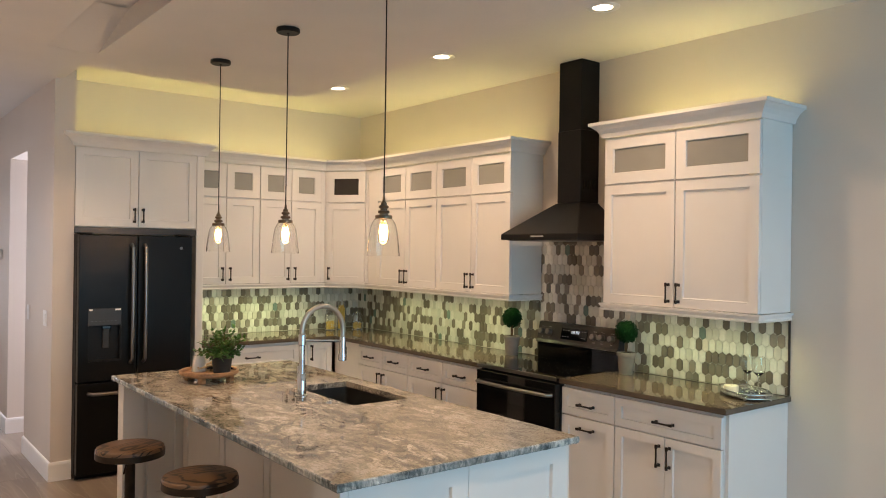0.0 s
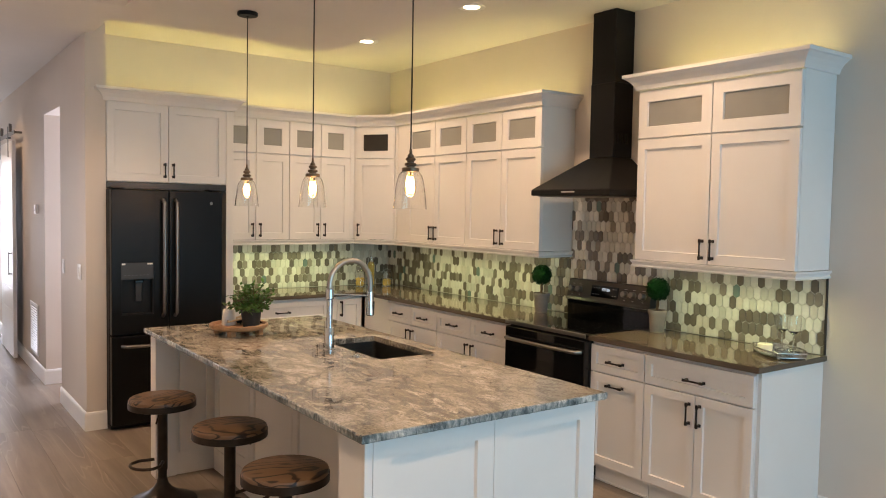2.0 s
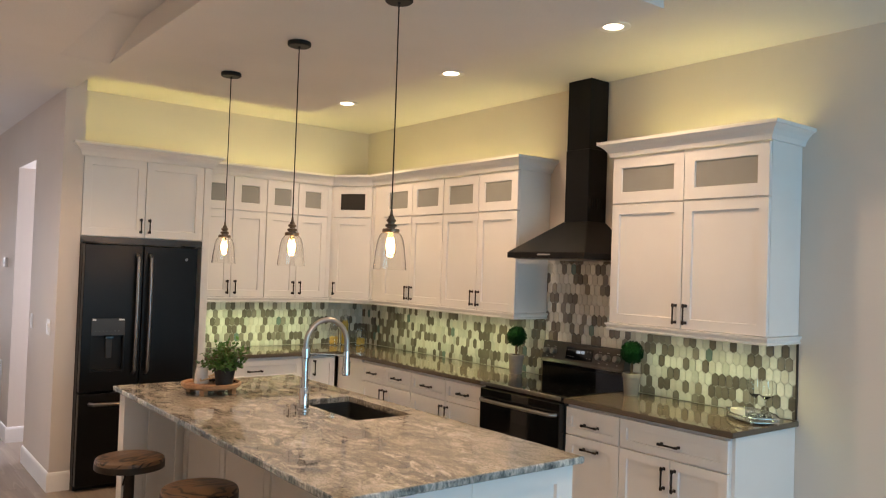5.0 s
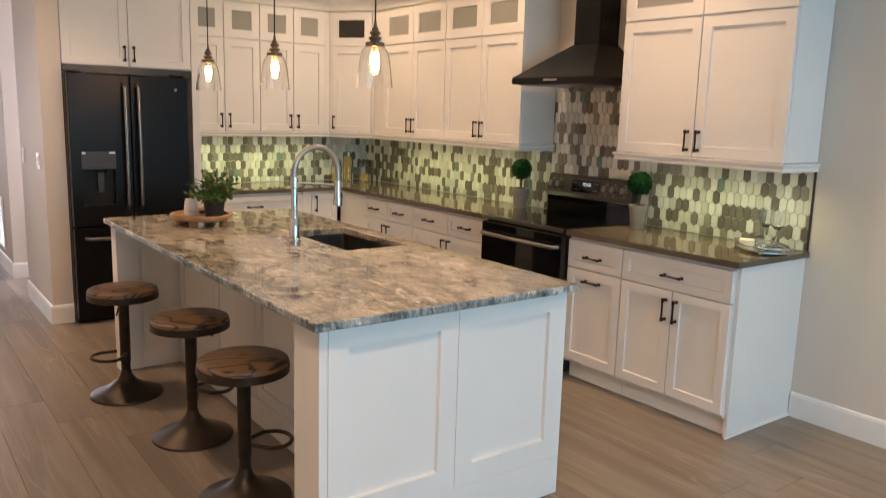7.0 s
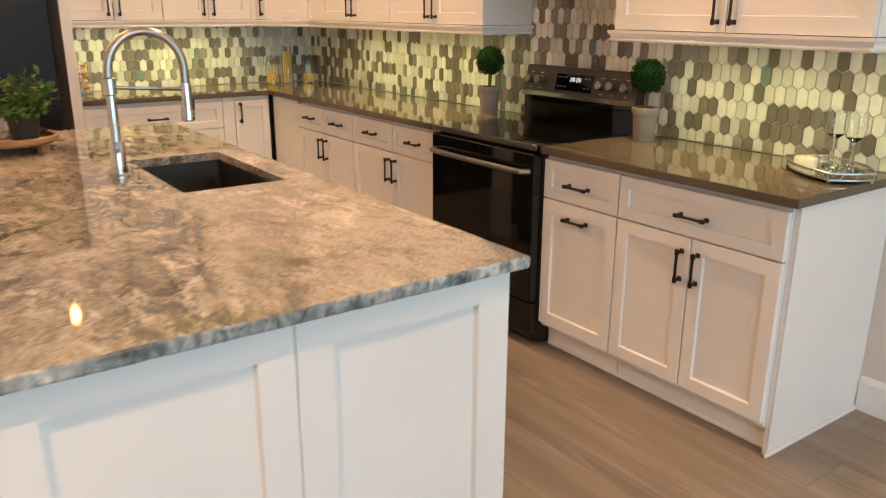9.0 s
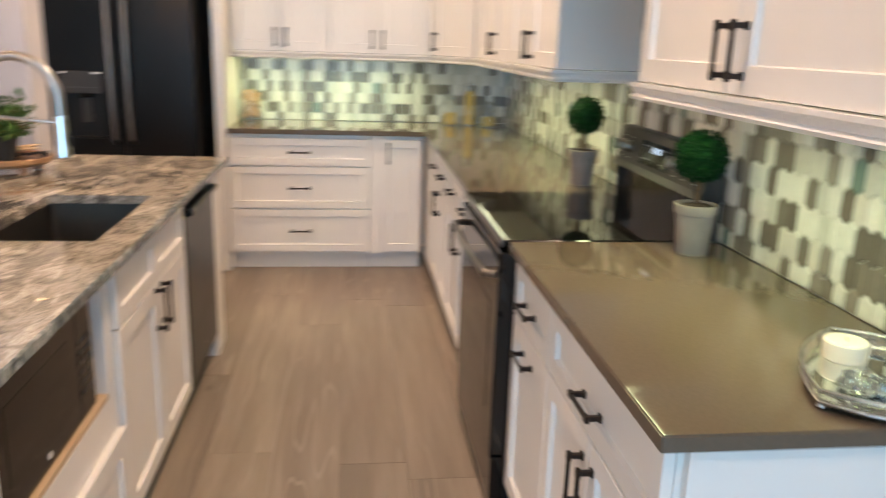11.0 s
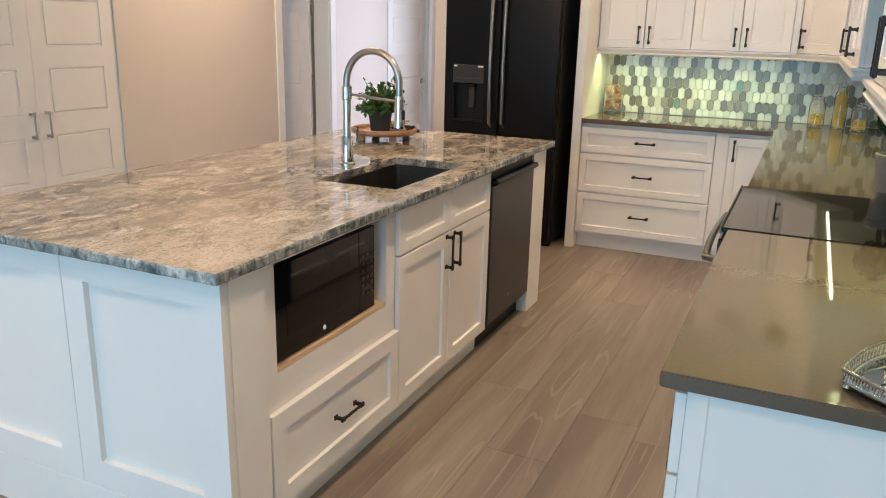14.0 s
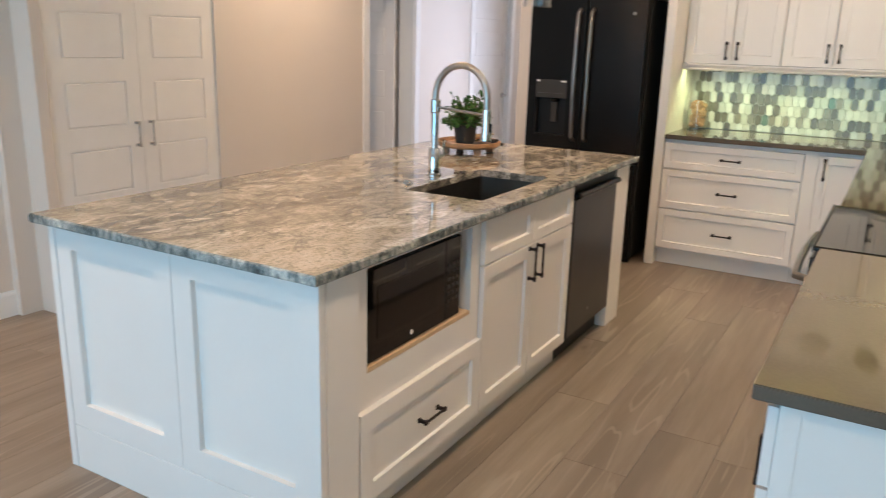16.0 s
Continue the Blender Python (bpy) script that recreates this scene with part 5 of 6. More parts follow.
hung = pendant(pose(-2.275, -2.365, 2.903))
copy_thing(hung, pose(-2.275, -1.400, 2.903, 0, 0, 25))
copy_thing(hung, pose(-2.275, -0.455, 2.903, 0, 0, 50))
for y in (-2.365, -1.400, -0.455):
    lamp("pendant_glow", "POINT", pose(-2.275, y, 1.78), 7, (1.0, 0.62, 0.34), 0.012)

# ---- downlights, vent ----


def downlight(x, y, z, watts=12):
    d = thing("downlight", pose(x, y, z), "round recessed ceiling downlight, lit warm white", "downlight", "ceiling downlights")
    part("trim_ring", lathe(bmesh.new(), [(0.052, 0.0), (0.094, 0.0), (0.094, -0.003), (0.088, -0.006), (0.056, -0.004), (0.052, 0.0)], 32), M_PLASTIC, d, smooth=True)
    part("lens", lathe(bmesh.new(), [(0, -0.0025), (0.053, -0.0025), (0.055, -0.001)], 32), M_DOWN, d, "glowing frosted lens")
    lamp("downlight_glow", "AREA", pose(x, y, z - 0.012), watts, WARM, 0.10, None, 130)


for y in (0.36, -1.04, -2.47):
    downlight(-0.935, y, CEIL)
downlight(-3.67, -0.21, 2.905, 21)
downlight(-3.62, 4.2, 2.905, 7)
# the next four are unseen, added to brighten pantry wall, range wall and living room
downlight(-3.67, -4.0, 2.905, 29)
downlight(-5.4, -5.0, 2.905, 12)
downlight(-0.885, -4.6, CEIL, 11)
downlight(-2.6, -6.4, CEIL, 12)
ve = thing("ceiling_vent", pose(-3.81, -1.75, 2.905), "white slatted air vent in the ceiling", "air vent")
part("frame", boxes((-0.17, -0.17, -0.008, -0.14, 0.17, 0), (0.14, -0.17, -0.008, 0.17, 0.17, 0), (-0.14, -0.17, -0.008, 0.14, -0.14, 0), (-0.14, 0.14, -0.008, 0.14, 0.17, 0)), M_PLASTIC, ve)
part("backing", boxes((-0.14, -0.14, -0.002, 0.14, 0.14, 0)), M_SLATE2, ve)
for i in range(9):
    s = part("slat", boxes((-0.14, -0.012, -0.001, 0.14, 0.012, 0.001)), M_PLASTIC, ve)
    s.matrix_basis = pose(0, -0.125 + i * 0.031, -0.008, 40, 0, 0)

# ---- led strips under and above the wall cabinets ----
for x0, y0, x1, y1, watts in ((-0.283, -2.02, -0.283, -3.03, 2.7), (-0.283, 0.80, -0.283, -1.09, 5.0), (-1.84, 1.218, -0.64, 1.218, 5.2)):
    ln_ = math.hypot(x1 - x0, y1 - y0)
    ang = math.degrees(math.atan2(y1 - y0, x1 - x0))
    mid = ((x0 + x1) / 2, (y0 + y1) / 2)
    s = thing("led_strip", pose(mid[0], mid[1], 1.384, 0, 0, ang), "slim lit strip light under a wall cabinet", "strip light", "under-cabinet strips")
    part("profile", boxes((-ln_ / 2, -0.010, -0.008, ln_ / 2, 0.010, 0.0)), M_STEEL, s)
    part("diffuser", boxes((-ln_ / 2 + 0.005, -0.007, -0.010, ln_ / 2 - 0.005, 0.007, -0.0082)), M_STRIP, s)
    lamp("strip_glow", "AREA", pose(mid[0], mid[1], 1.370, 0, 0, ang), watts, LED, ln_, 0.040, 142)
for x0, y0, x1, y1, watts in ((-0.17, -2.02, -0.17, -3.03, 2.7), (-0.17, 0.95, -0.17, -1.09, 3.9), (-1.84, 1.33, -0.35, 1.33, 3.3), (-2.80, 1.20, -1.95, 1.20, 2.0)):
    ln_ = math.hypot(x1 - x0, y1 - y0)
    ang = math.degrees(math.atan2(y1 - y0, x1 - x0))
    mid = ((x0 + x1) / 2, (y0 + y1) / 2)
    s = thing("cove_strip", pose(mid[0], mid[1], 2.440, 0, 0, ang), "yellow-white strip light hidden on top of cabinets", "strip light", "cove strips")
    part("profile", boxes((-ln_ / 2, -0.010, -0.004, ln_ / 2, 0.010, 0.004)), M_STEEL, s)
    part("diffuser", boxes((-ln_ / 2 + 0.005, -0.007, 0.0042, ln_ / 2 - 0.005, 0.007, 0.006)), M_COVE, s)
    lamp("cove_glow", "AREA", pose(mid[0], mid[1], 2.460, 180, 0, ang), watts, COVE, ln_, 0.03)

# ---- doors ----


def panel_door(name, m, w, h, label, mat, t=0.035, panels=5, handle=None, kind="structure"):
    """A moulded door of stacked flat panels; its face looks along -y, hinge edge at x = 0."""
    d = thing(name, m, label, "door", kind=kind)
    rail, ph = 0.115, 0.247
    bottom = h - panels * (ph + rail) - 0.002
    part("stile", boxes((0, 0, 0, 0.095, t, h)), mat, d)
    part("stile", boxes((w - 0.095, 0, 0, w, t, h)), mat, d)
    z = 0.0
    for k in range(panels + 1):
        hh = bottom if k == 0 else (h - z if k == panels else rail)
        part("rail", boxes((0.095, 0, z, w - 0.095, t, z + hh)), mat, d)
        z += hh
        if k < panels:
            bm = boxes((0.095, 0.0055, z, w - 0.095, t - 0.0055, z + ph))
            box(bm, 0.104, 0.0012, z + 0.009, w - 0.104, t - 0.0012, z + ph - 0.009, 0.0035)
            part("panel", bm, mat, d)
            z += ph
    return d


# pantry pair
pa = panel_door("door_pantry", facing(-4.262, -2.018, 90), 0.568, 2.065, "white double pantry door with stacked panels", M_GREYDOOR)
part("handle", pull(0.521, 0.925, 0.150, True), M_NICKEL, pa, "satin nickel bar handle")
pb = panel_door("door_pantry", facing(-4.262, -1.4485, 90), 0.567, 2.065, "white double pantry door with stacked panels", M_GREYDOOR)
part("handle", pull(0.047, 0.925, 0.150, True), M_NICKEL, pb, "satin nickel bar handle")
# strips added out of view to keep stray light out of the door gaps
structure("door_gap_shield", [(-4.345, -0.955, 0, -4.305, -0.872, 2.075), (-4.345, -2.03, 0, -4.305, -1.94, 2.075), (-4.345, -1.94, 2.0, -4.305, -0.955, 2.075), (-4.345, -1.49, 0, -4.305, -1.41, 2.0)], M_TRIM, "unseen white strips added behind the pantry doors to block light", "trim")
# open room door, and the closed one further on
da = panel_door("door_room", pose(-4.41, 1.375, 0.006, 0, 0, 180), 0.66, 2.06, "grey-white panelled door standing open", M_GREYDOOR)
for z in (0.25, 0.97, 1.55):
    part("hinge", boxes((-0.012, -0.004, z, 0.030, 0.0, z + 0.09), (-0.016, -0.010, z, -0.004, 0.004, z + 0.09)), M_NICKEL, da)
db = panel_door("door_room", facing(-4.285, 2.512, 90), 0.795, 2.06, "white panelled room door, closed", M_GREYDOOR)
part("rosette", lathe(bmesh.new(), [(0, 0.010), (0.024, 0.010), (0.028, 0.006), (0.028, 0)], 20, pose(0.735, 0.0, 0.93, 90, 0, 0)), M_NICKEL, db, smooth=True)
part("lever_handle", tube(bmesh.new(), [(0.735, -0.008, 0.93), (0.735, -0.048, 0.93), (0.725, -0.055, 0.93), (0.640, -0.055, 0.928)], [0.010, 0.010, 0.010, 0.008], 12), M_NICKEL, db, "satin nickel lever", smooth=True)
for y0, y1, x in ((0.74, 1.42, -4.25), (2.50, 3.32, -4.25)):
    c, dp = (0.075, 0.014) if y0 > 0 else (0.03, 0.005)
    tagged(part("door_casing", boxes((x, y0 - c, 0, x + dp, y0, 2.08 + c), (x, y1, 0, x + dp, y1 + c, 2.08 + c), (x, y0, 2.08, x + dp, y1, 2.08 + c), (x - 0.15, y0, 0, x - 0.002, y0 + 0.012, 2.08) if y0 > 0 else (x - 0.01, y0, 2.072, x, y1, 2.08),
                                     (x - 0.15, y1 - 0.012, 0, x - 0.002, y1, 2.08) if y0 > 0 else (x - 0.01, y0, 0.0, x - 0.002, y0 + 0.006, 2.05), bevel=0.0015), M_TRIM), "white painted door casing", "casing", kind="structure")
# barn door on its rail
ba = panel_door("door_barn", pose(-3.075, 5.02, 0.02, 0, 0, -90), 0.98, 2.30, "white sliding barn door on a steel rail", M_GREYDOOR)
rail = thing("barn_door_rail", pose(0, 0, 0), "brushed steel sliding door rail with rollers", "door rail")
part("bar", boxes((-3.060, 3.98, 2.385, -3.052, 6.2, 2.425)), M_STEEL, rail)
for y in (4.00, 4.9, 5.9):
    part("standoff", tube(bmesh.new(), [(-3.055, y, 2.405), (-2.982, y, 2.405)], 0.012, 12), M_STEEL, rail)
for y in (4.16, 4.86):
    part("roller", lathe(bmesh.new(), [(0, -0.012), (0.045, -0.012), (0.045, 0.012), (0, 0.012)], 24, pose(-3.075, y, 2.46, 0, 90, 0)), M_STEEL, rail)
    part("hanger", boxes((-3.100, y - 0.016, 2.15, -3.092, y + 0.016, 2.47)), M_STEEL, rail)
part("handle", pull(0.905, 1.0, 0.24, True), M_STEEL, ba, "steel pull handle")

# ---- fittings on the hall wall ----


def switch(y, w=0.075, z=1.16):
    s = thing("light_switch", pose(-2.981, y, z, 0, 0, -90), "white rocker light switch plate", "switch", "wall switches")
    part("plate", boxes((-w / 2, -0.006, -0.058, w / 2, 0, 0.058), bevel=0.002), M_PLASTIC, s)
    for k in range(1 if w < 0.1 else 2):
        cx_ = 0 if w < 0.1 else (-0.024 + 0.048 * k)
        part("rocker", boxes((cx_ - 0.016, -0.010, -0.033, cx_ + 0.016, -0.0062, 0.033), bevel=0.002), M_PLASTIC, s)


switch(1.06, 0.118)
switch(1.70)
th = thing("thermostat", pose(-2.981, 3.03, 1.61, 0, 0, -90), "small white wall thermostat", "thermostat")
part("case", boxes((-0.055, -0.025, -0.045, 0.055, 0, 0.045), bevel=0.006), M_PLASTIC, th)
part("screen", boxes((-0.035, -0.0262, -0.015, 0.035, -0.0252, 0.028)), M_LABEL, th)
gr = thing("air_grille", pose(-2.981, 3.26, 0.44, 0, 0, -90), "white louvred return air grille low on the wall", "air vent")
part("frame", boxes((-0.23, -0.010, -0.25, -0.20, 0, 0.25), (0.20, -0.010, -0.25, 0.23, 0, 0.25), (-0.20, -0.010, -0.25, 0.20, 0, -0.22), (-0.20, -0.010, 0.22, 0.20, 0, 0.25), bevel=0.002), M_PLASTIC, gr)
part("backing", boxes((-0.20, -0.002, -0.22, 0.20, 0, 0.22)), M_SLATE2, gr)
for i in range(18):
    s = part("slat", boxes((-0.20, -0.009, -0.001, 0.20, 0.009, 0.001)), M_PLASTIC, gr)
    s.matrix_basis = pose(0, -0.006, -0.205 + i * 0.024, 35, 0, 0)

# ---- patio doors and hall window ----
pd = thing("window_patio", pose(-2.3, -7.57, 0), "wide glazed patio doors", "window", kind="structure")
for i in range(4):
    x = -2.0 + i * 1.333
    part("frame", boxes((x - 0.04, -0.03, 0, x + 0.04, 0.03, 2.5)), M_TRIM, pd)
for i in range(3):
    x = -2.0 + i * 1.333
    g = part("pane", boxes((x + 0.04, -0.004, 0.0, x + 1.293, 0.004, 2.5)), M_CLEAR, pd)
    g.visible_shadow = False
hw = thing("window_hall", pose(-3.62, 9.07, 0), "glazed front door at the end of the hall", "window", kind="structure")
part("frame", boxes((-0.57, -0.03, 0, -0.47, 0.03, 2.4), (0.47, -0.03, 0, 0.57, 0.03, 2.4), (-0.47, -0.03, 2.28, 0.47, 0.03, 2.4), (-0.47, -0.03, 0, 0.47, 0.03, 0.25)), M_TRIM, hw)
g = part("pane", boxes((-0.47, -0.004, 0.25, 0.47, 0.004, 2.28)), M_CLEAR, hw)
g.visible_shadow = False
structure("ground", [(-300, -300, -0.30, 300, 300, -0.08)], material("lawn", (0.07, 0.10, 0.04), 0.9, vary=0.3, scale=0.5), "green lawn outside", "ground")

# ---- small things ----
TOP = 0.915


def topiary(m):
    t = thing("topiary", m, "small boxwood ball topiary in a grey pot", "potted plant", "topiaries beside the range")
    part("pot", lathe(bmesh.new(), [(0, 0), (0.049, 0), (0.051, 0.004), (0.062, 0.130), (0.067, 0.132), (0.069, 0.138), (0.069, 0.160), (0.066, 0.163), (0.061, 0.163), (0.059, 0.150), (0, 0.150)], 32), M_POT, t, "tapered cement-grey pot", smooth=True)
    b = lathe(bmesh.new(), [(0, 0.160), (0.03, 0.159), (0.0585, 0.152)], 20)
    for v in b.verts:
        v.co.z += random.uniform(-0.003, 0.005)
    part("soil", b, M_SOIL, t)
    b = bmesh.new()
    for k in range(3):
        a = k * 2.1
        tube(b, [(0.006 * math.cos(a), 0.006 * math.sin(a), 0.15), (0.008 * math.cos(a + 1.5), 0.008 * math.sin(a + 1.5), 0.20), (0.006 * math.cos(a + 3), 0.006 * math.sin(a + 3), 0.27)], 0.0052, 8)
    part("trunk", b, M_TRUNK, t)
    b = bmesh.new()
    rnd = random.Random(4)
    c = Vector((0, 0, 0.315))
    bmesh.ops.create_icosphere(b, subdivisions=2, radius=0.070, matrix=Matrix.Translation(c))
    for _ in range(1500):
        d = Vector((rnd.gauss(0, 1), rnd.gauss(0, 1), rnd.gauss(0, 1))).normalized()
        up = Vector((rnd.gauss(0, 1), rnd.gauss(0, 1), rnd.gauss(0, 1))).normalized()
        leafy(b, c + d * rnd.uniform(0.066, 0.080), d + up * 0.8, up, rnd.uniform(0.010, 0.017), rnd.uniform(0.003, 0.005))
    part("crown", b, M_LEAF, t, "dense clipped boxwood ball")
    return t


tp = topiary(pose(-0.155, -0.955, TOP) @ Matrix.Scale(0.9, 4))
copy_thing(tp, pose(-0.150, -2.035, TOP, 0, 0, 70) @ Matrix.Scale(0.97, 4))

# wooden riser with plant and cloth
TX, TY = -2.465, -0.820
rs = thing("serving_riser", pose(TX, TY, TOP, 0, 0, 20), "round acacia wood riser on short feet", "tray")
part("board", lathe(bmesh.new(), [(0, 0.050), (0.150, 0.050), (0.156, 0.064), (0.164, 0.067), (0.171, 0.063), (0.170, 0.048), (0.155, 0.035), (0.120, 0.030), (0, 0.030)], 48), M_TRAYWOOD, rs, smooth=True)
for a in (30, 120, 210, 300):
    part("foot", boxes((0.125 * math.cos(radians(a)) - 0.018, 0.125 * math.sin(radians(a)) - 0.018, 0, 0.125 * math.cos(radians(a)) + 0.018, 0.125 * math.sin(radians(a)) + 0.018, 0.0345), bevel=0.003), M_TRAYWOOD, rs)
pl = thing("potted_herb", pose(TX + 0.035, TY - 0.105, TOP + 0.0505) @ Matrix.Scale(1.35, 4), "leafy green herb in a small black pot", "potted plant")
part("pot", lathe(bmesh.new(), [(0, 0), (0.034, 0), (0.046, 0.085), (0.048, 0.088), (0.044, 0.090), (0.040, 0.078), (0, 0.078)], 28), M_DARKPOT, pl, smooth=True)
stems, leaves = bmesh.new(), bmesh.new()
rnd = random.Random(7)
for _ in range(85):
    a, e = rnd.uniform(0, 6.283), rnd.uniform(-0.12, 1.45)
    d = Vector((math.cos(a) * math.cos(e), math.sin(a) * math.cos(e), math.sin(e)))
    L_ = rnd.uniform(0.06, 0.115) * (0.8 + 0.3 * math.sin(e))
    base_ = Vector((rnd.uniform(-0.02, 0.02), rnd.uniform(-0.02, 0.02), 0.075))
    tip = base_ + d * L_ + Vector((0, 0, 0.01))
    tube(stems, [base_, base_.lerp(tip, 0.5) + Vector((0, 0, 0.008)), tip], 0.0011, 5)
    for k in range(9):
        p = base_.lerp(tip, 0.35 + 0.65 * k / 8)
        dd_ = (d * 0.5 + Vector((rnd.gauss(0, 1), rnd.gauss(0, 1), rnd.gauss(0.2, 0.8)))).normalized()
        leafy(leaves, p, dd_, Vector((rnd.gauss(0, 0.4), rnd.gauss(0, 0.4), 1)), rnd.uniform(0.018, 0.030), rnd.uniform(0.006, 0.0105))
part("stems", stems, M_TRUNK, pl)
part("foliage", leaves, M_LEAF2, pl, "many small pale green leaves")
cup = part("ceramic_jar", lathe(bmesh.new(), [(0, 0), (0.040, 0), (0.043, 0.006), (0.036, 0.075), (0.031, 0.095), (0.028, 0.095), (0.033, 0.074), (0.038, 0.010), (0, 0.008)], 28, Matrix.Translation((TX - 0.040, TY + 0.055, TOP + 0.0505))), M_CARD, smooth=True)
tagged(cup, "tapered white ceramic jar on the riser", "jar")
b = bmesh.new()
GX, GY = 16, 12
vs = [[b.verts.new((TX + 0.01 + 0.15 * i / GX, TY + 0.0 + 0.10 * j / GY + 0.012 * math.sin(i * 0.8), TOP + 0.056 + 0.010 * abs(math.sin(i * 0.7 + j * 0.5)) + 0.012 * (i / GX) - 0.03 * max(0, i - 13) / 3)) for j in range(GY + 1)] for i in range(GX + 1)]
for i in range(GX):
    for j in range(GY):
        b.faces.new((vs[i][j], vs[i + 1][j], vs[i + 1][j + 1], vs[i][j + 1]))
bmesh.ops.solidify(b, geom=list(b.faces), thickness=0.004)
tagged(part("napkin", b, M_CLOTH, smooth=True), "folded dark navy cloth napkin on the riser", "napkin")
for k, (a, dz) in enumerate(((22, 0.081), (34, 0.087))):
    u = thing("wooden_utensil", pose(TX - 0.02, TY + 0.02 + 0.025 * k, TOP + dz - 0.004, 0, -4, a), "pale wooden serving utensil on the napkin", "utensil", "utensils on the riser")
    part("shaft", tube(bmesh.new(), [(-0.05, 0, 0), (0.05, 0, 0.002), (0.09, 0, 0.002)], [0.005, 0.006, 0.008], 8), M_RAWWOOD, u)
    part("blade", lathe(bmesh.new(), [(0, -0.004), (0.018, -0.003), (0.020, 0.0), (0.018, 0.003), (0, 0.004)], 16, Matrix.Translation((0.105, 0, 0.002)) @ Matrix.Diagonal((1.4, 1, 1, 1))), M_RAWWOOD, u, smooth=True)


def glass_jar(m, r, h, fill, label, neck=0.75, lid=True):
    j = thing("glass_jar", m, label, "jar", "jars on the worktop")
    prof = [(0, 0), (r, 0), (r, h * 0.78), (r * neck, h * 0.88), (r * neck, h)]
    b = lathe(bmesh.new(), prof + [(r * neck - 0.003, h), (r * neck - 0.003, h * 0.88), (r - 0.003, h * 0.77), (r - 0.003, 0.006), (0, 0.006)], 28)
    o = part("vessel", b, M_CLEAR, j, smooth=True)
    o.visible_shadow = False
    if lid:
        o = part("lid", lathe(bmesh.new(), [(0, h + 0.022), (r * 0.25, h + 0.022), (r * 0.28, h + 0.010), (r * neck * 1.06, h + 0.008), (r * neck * 1.06, h + 0.001), (0, h + 0.001)], 24), M_CLEAR, j, smooth=True)
        o.visible_shadow = False
        part("bail_wire", tube(bmesh.new(), [(r * neck * 1.1 * math.cos(a), r * neck * 1.1 * math.sin(a), h - 0.012) for a in [2 * math.pi * i / 20 for i in range(20)]], 0.0013, 6, closed=True), M_STEEL, j)
    rnd_ = random.Random(int(h * 1000))
    b = bmesh.new()
    if fill == "sticks":
        for _ in range(110):
            a, q = rnd_.uniform(0, 6.283), (r - 0.010) * math.sqrt(rnd_.random())
            x, y = q * math.cos(a), q * math.sin(a)
            tube(b, [(x, y, 0.008), (x + rnd_.uniform(-0.004, 0.004), y + rnd_.uniform(-0.004, 0.004), h * rnd_.uniform(0.80, 0.86) * (0.93 if q > r * 0.6 else 1))], 0.0016, 5)
        part("pasta", b, M_PASTA, j, "yellow dry spaghetti")
    elif fill == "bits":
        for _ in range(150):
            a, q = rnd_.uniform(0, 6.283), (r - 0.014) * math.sqrt(rnd_.random())
            c = Vector((q * math.cos(a), q * math.sin(a), rnd_.uniform(0.012, h * 0.42)))
            d = Vector((rnd_.gauss(0, 1), rnd_.gauss(0, 1), rnd_.gauss(0, 1))).normalized() * 0.009
            tube(b, [c - d, c + d], 0.004, 6)
        part("pasta", b, M_PASTA, j, "short yellow dry pasta")
    return j


glass_jar(pose(-0.420, 1.330, TOP), 0.050, 0.190, "bits", "clear glass jar a third full of dry pasta")
glass_jar(pose(-0.285, 1.350, TOP), 0.042, 0.275, "sticks", "tall glass jar full of yellow spaghetti")
glass_jar(pose(-0.170, 1.240, TOP), 0.050, 0.155, "bits", "short glass jar of yellow pasta")
ck = glass_jar(pose(-1.770, 1.345, TOP), 0.072, 0.205, "", "wide glass jar filled with wine corks", 0.98, False)
rnd = random.Random(9)
cork = lathe(bmesh.new(), [(0, -0.020), (0.0105, -0.020), (0.0115, -0.018), (0.0115, 0.018), (0.0105, 0.020), (0, 0.020)], 10)
cme = bpy.data.meshes.new("cork")
cork.to_mesh(cme)
cork.free()
cme.materials.append(M_CORK)
for i in range(95):
    a, q = rnd.uniform(0, 6.283), 0.045 * math.sqrt(rnd.random())
    shared("cork", cme, ck, pose(q * math.cos(a), q * math.sin(a), 0.030 + 0.165 * i / 95, rnd.uniform(0, 180), rnd.uniform(0, 180), rnd.uniform(0, 360)))

# silver tray with glasses, candle and crystals
AX, AY = -0.205, -2.908
tr = thing("silver_tray", pose(AX, AY, TOP, 0, 0, 54.5), "filigree silver mirrored tray with curved sides", "tray")


def outline(s, n=14):
    """Four bowed sides that meet in points."""
    cs = [(-0.160, -0.075), (0.160, -0.075), (0.160, 0.075), (-0.160, 0.075)]
    out = []
    for (x0, y0), (x1, y1), deep in zip(cs, cs[1:] + cs[:1], (0.038, 0.010, 0.038, 0.010)):
        for i in range(n):
            t = i / n
            bow = deep * math.sin(math.pi * t)
            nx, ny = (y1 - y0), -(x1 - x0)
            q = math.hypot(nx, ny)
            out.append(((x0 + (x1 - x0) * t + nx / q * bow) * s, (y0 + (y1 - y0) * t + ny / q * bow) * s))
    return out


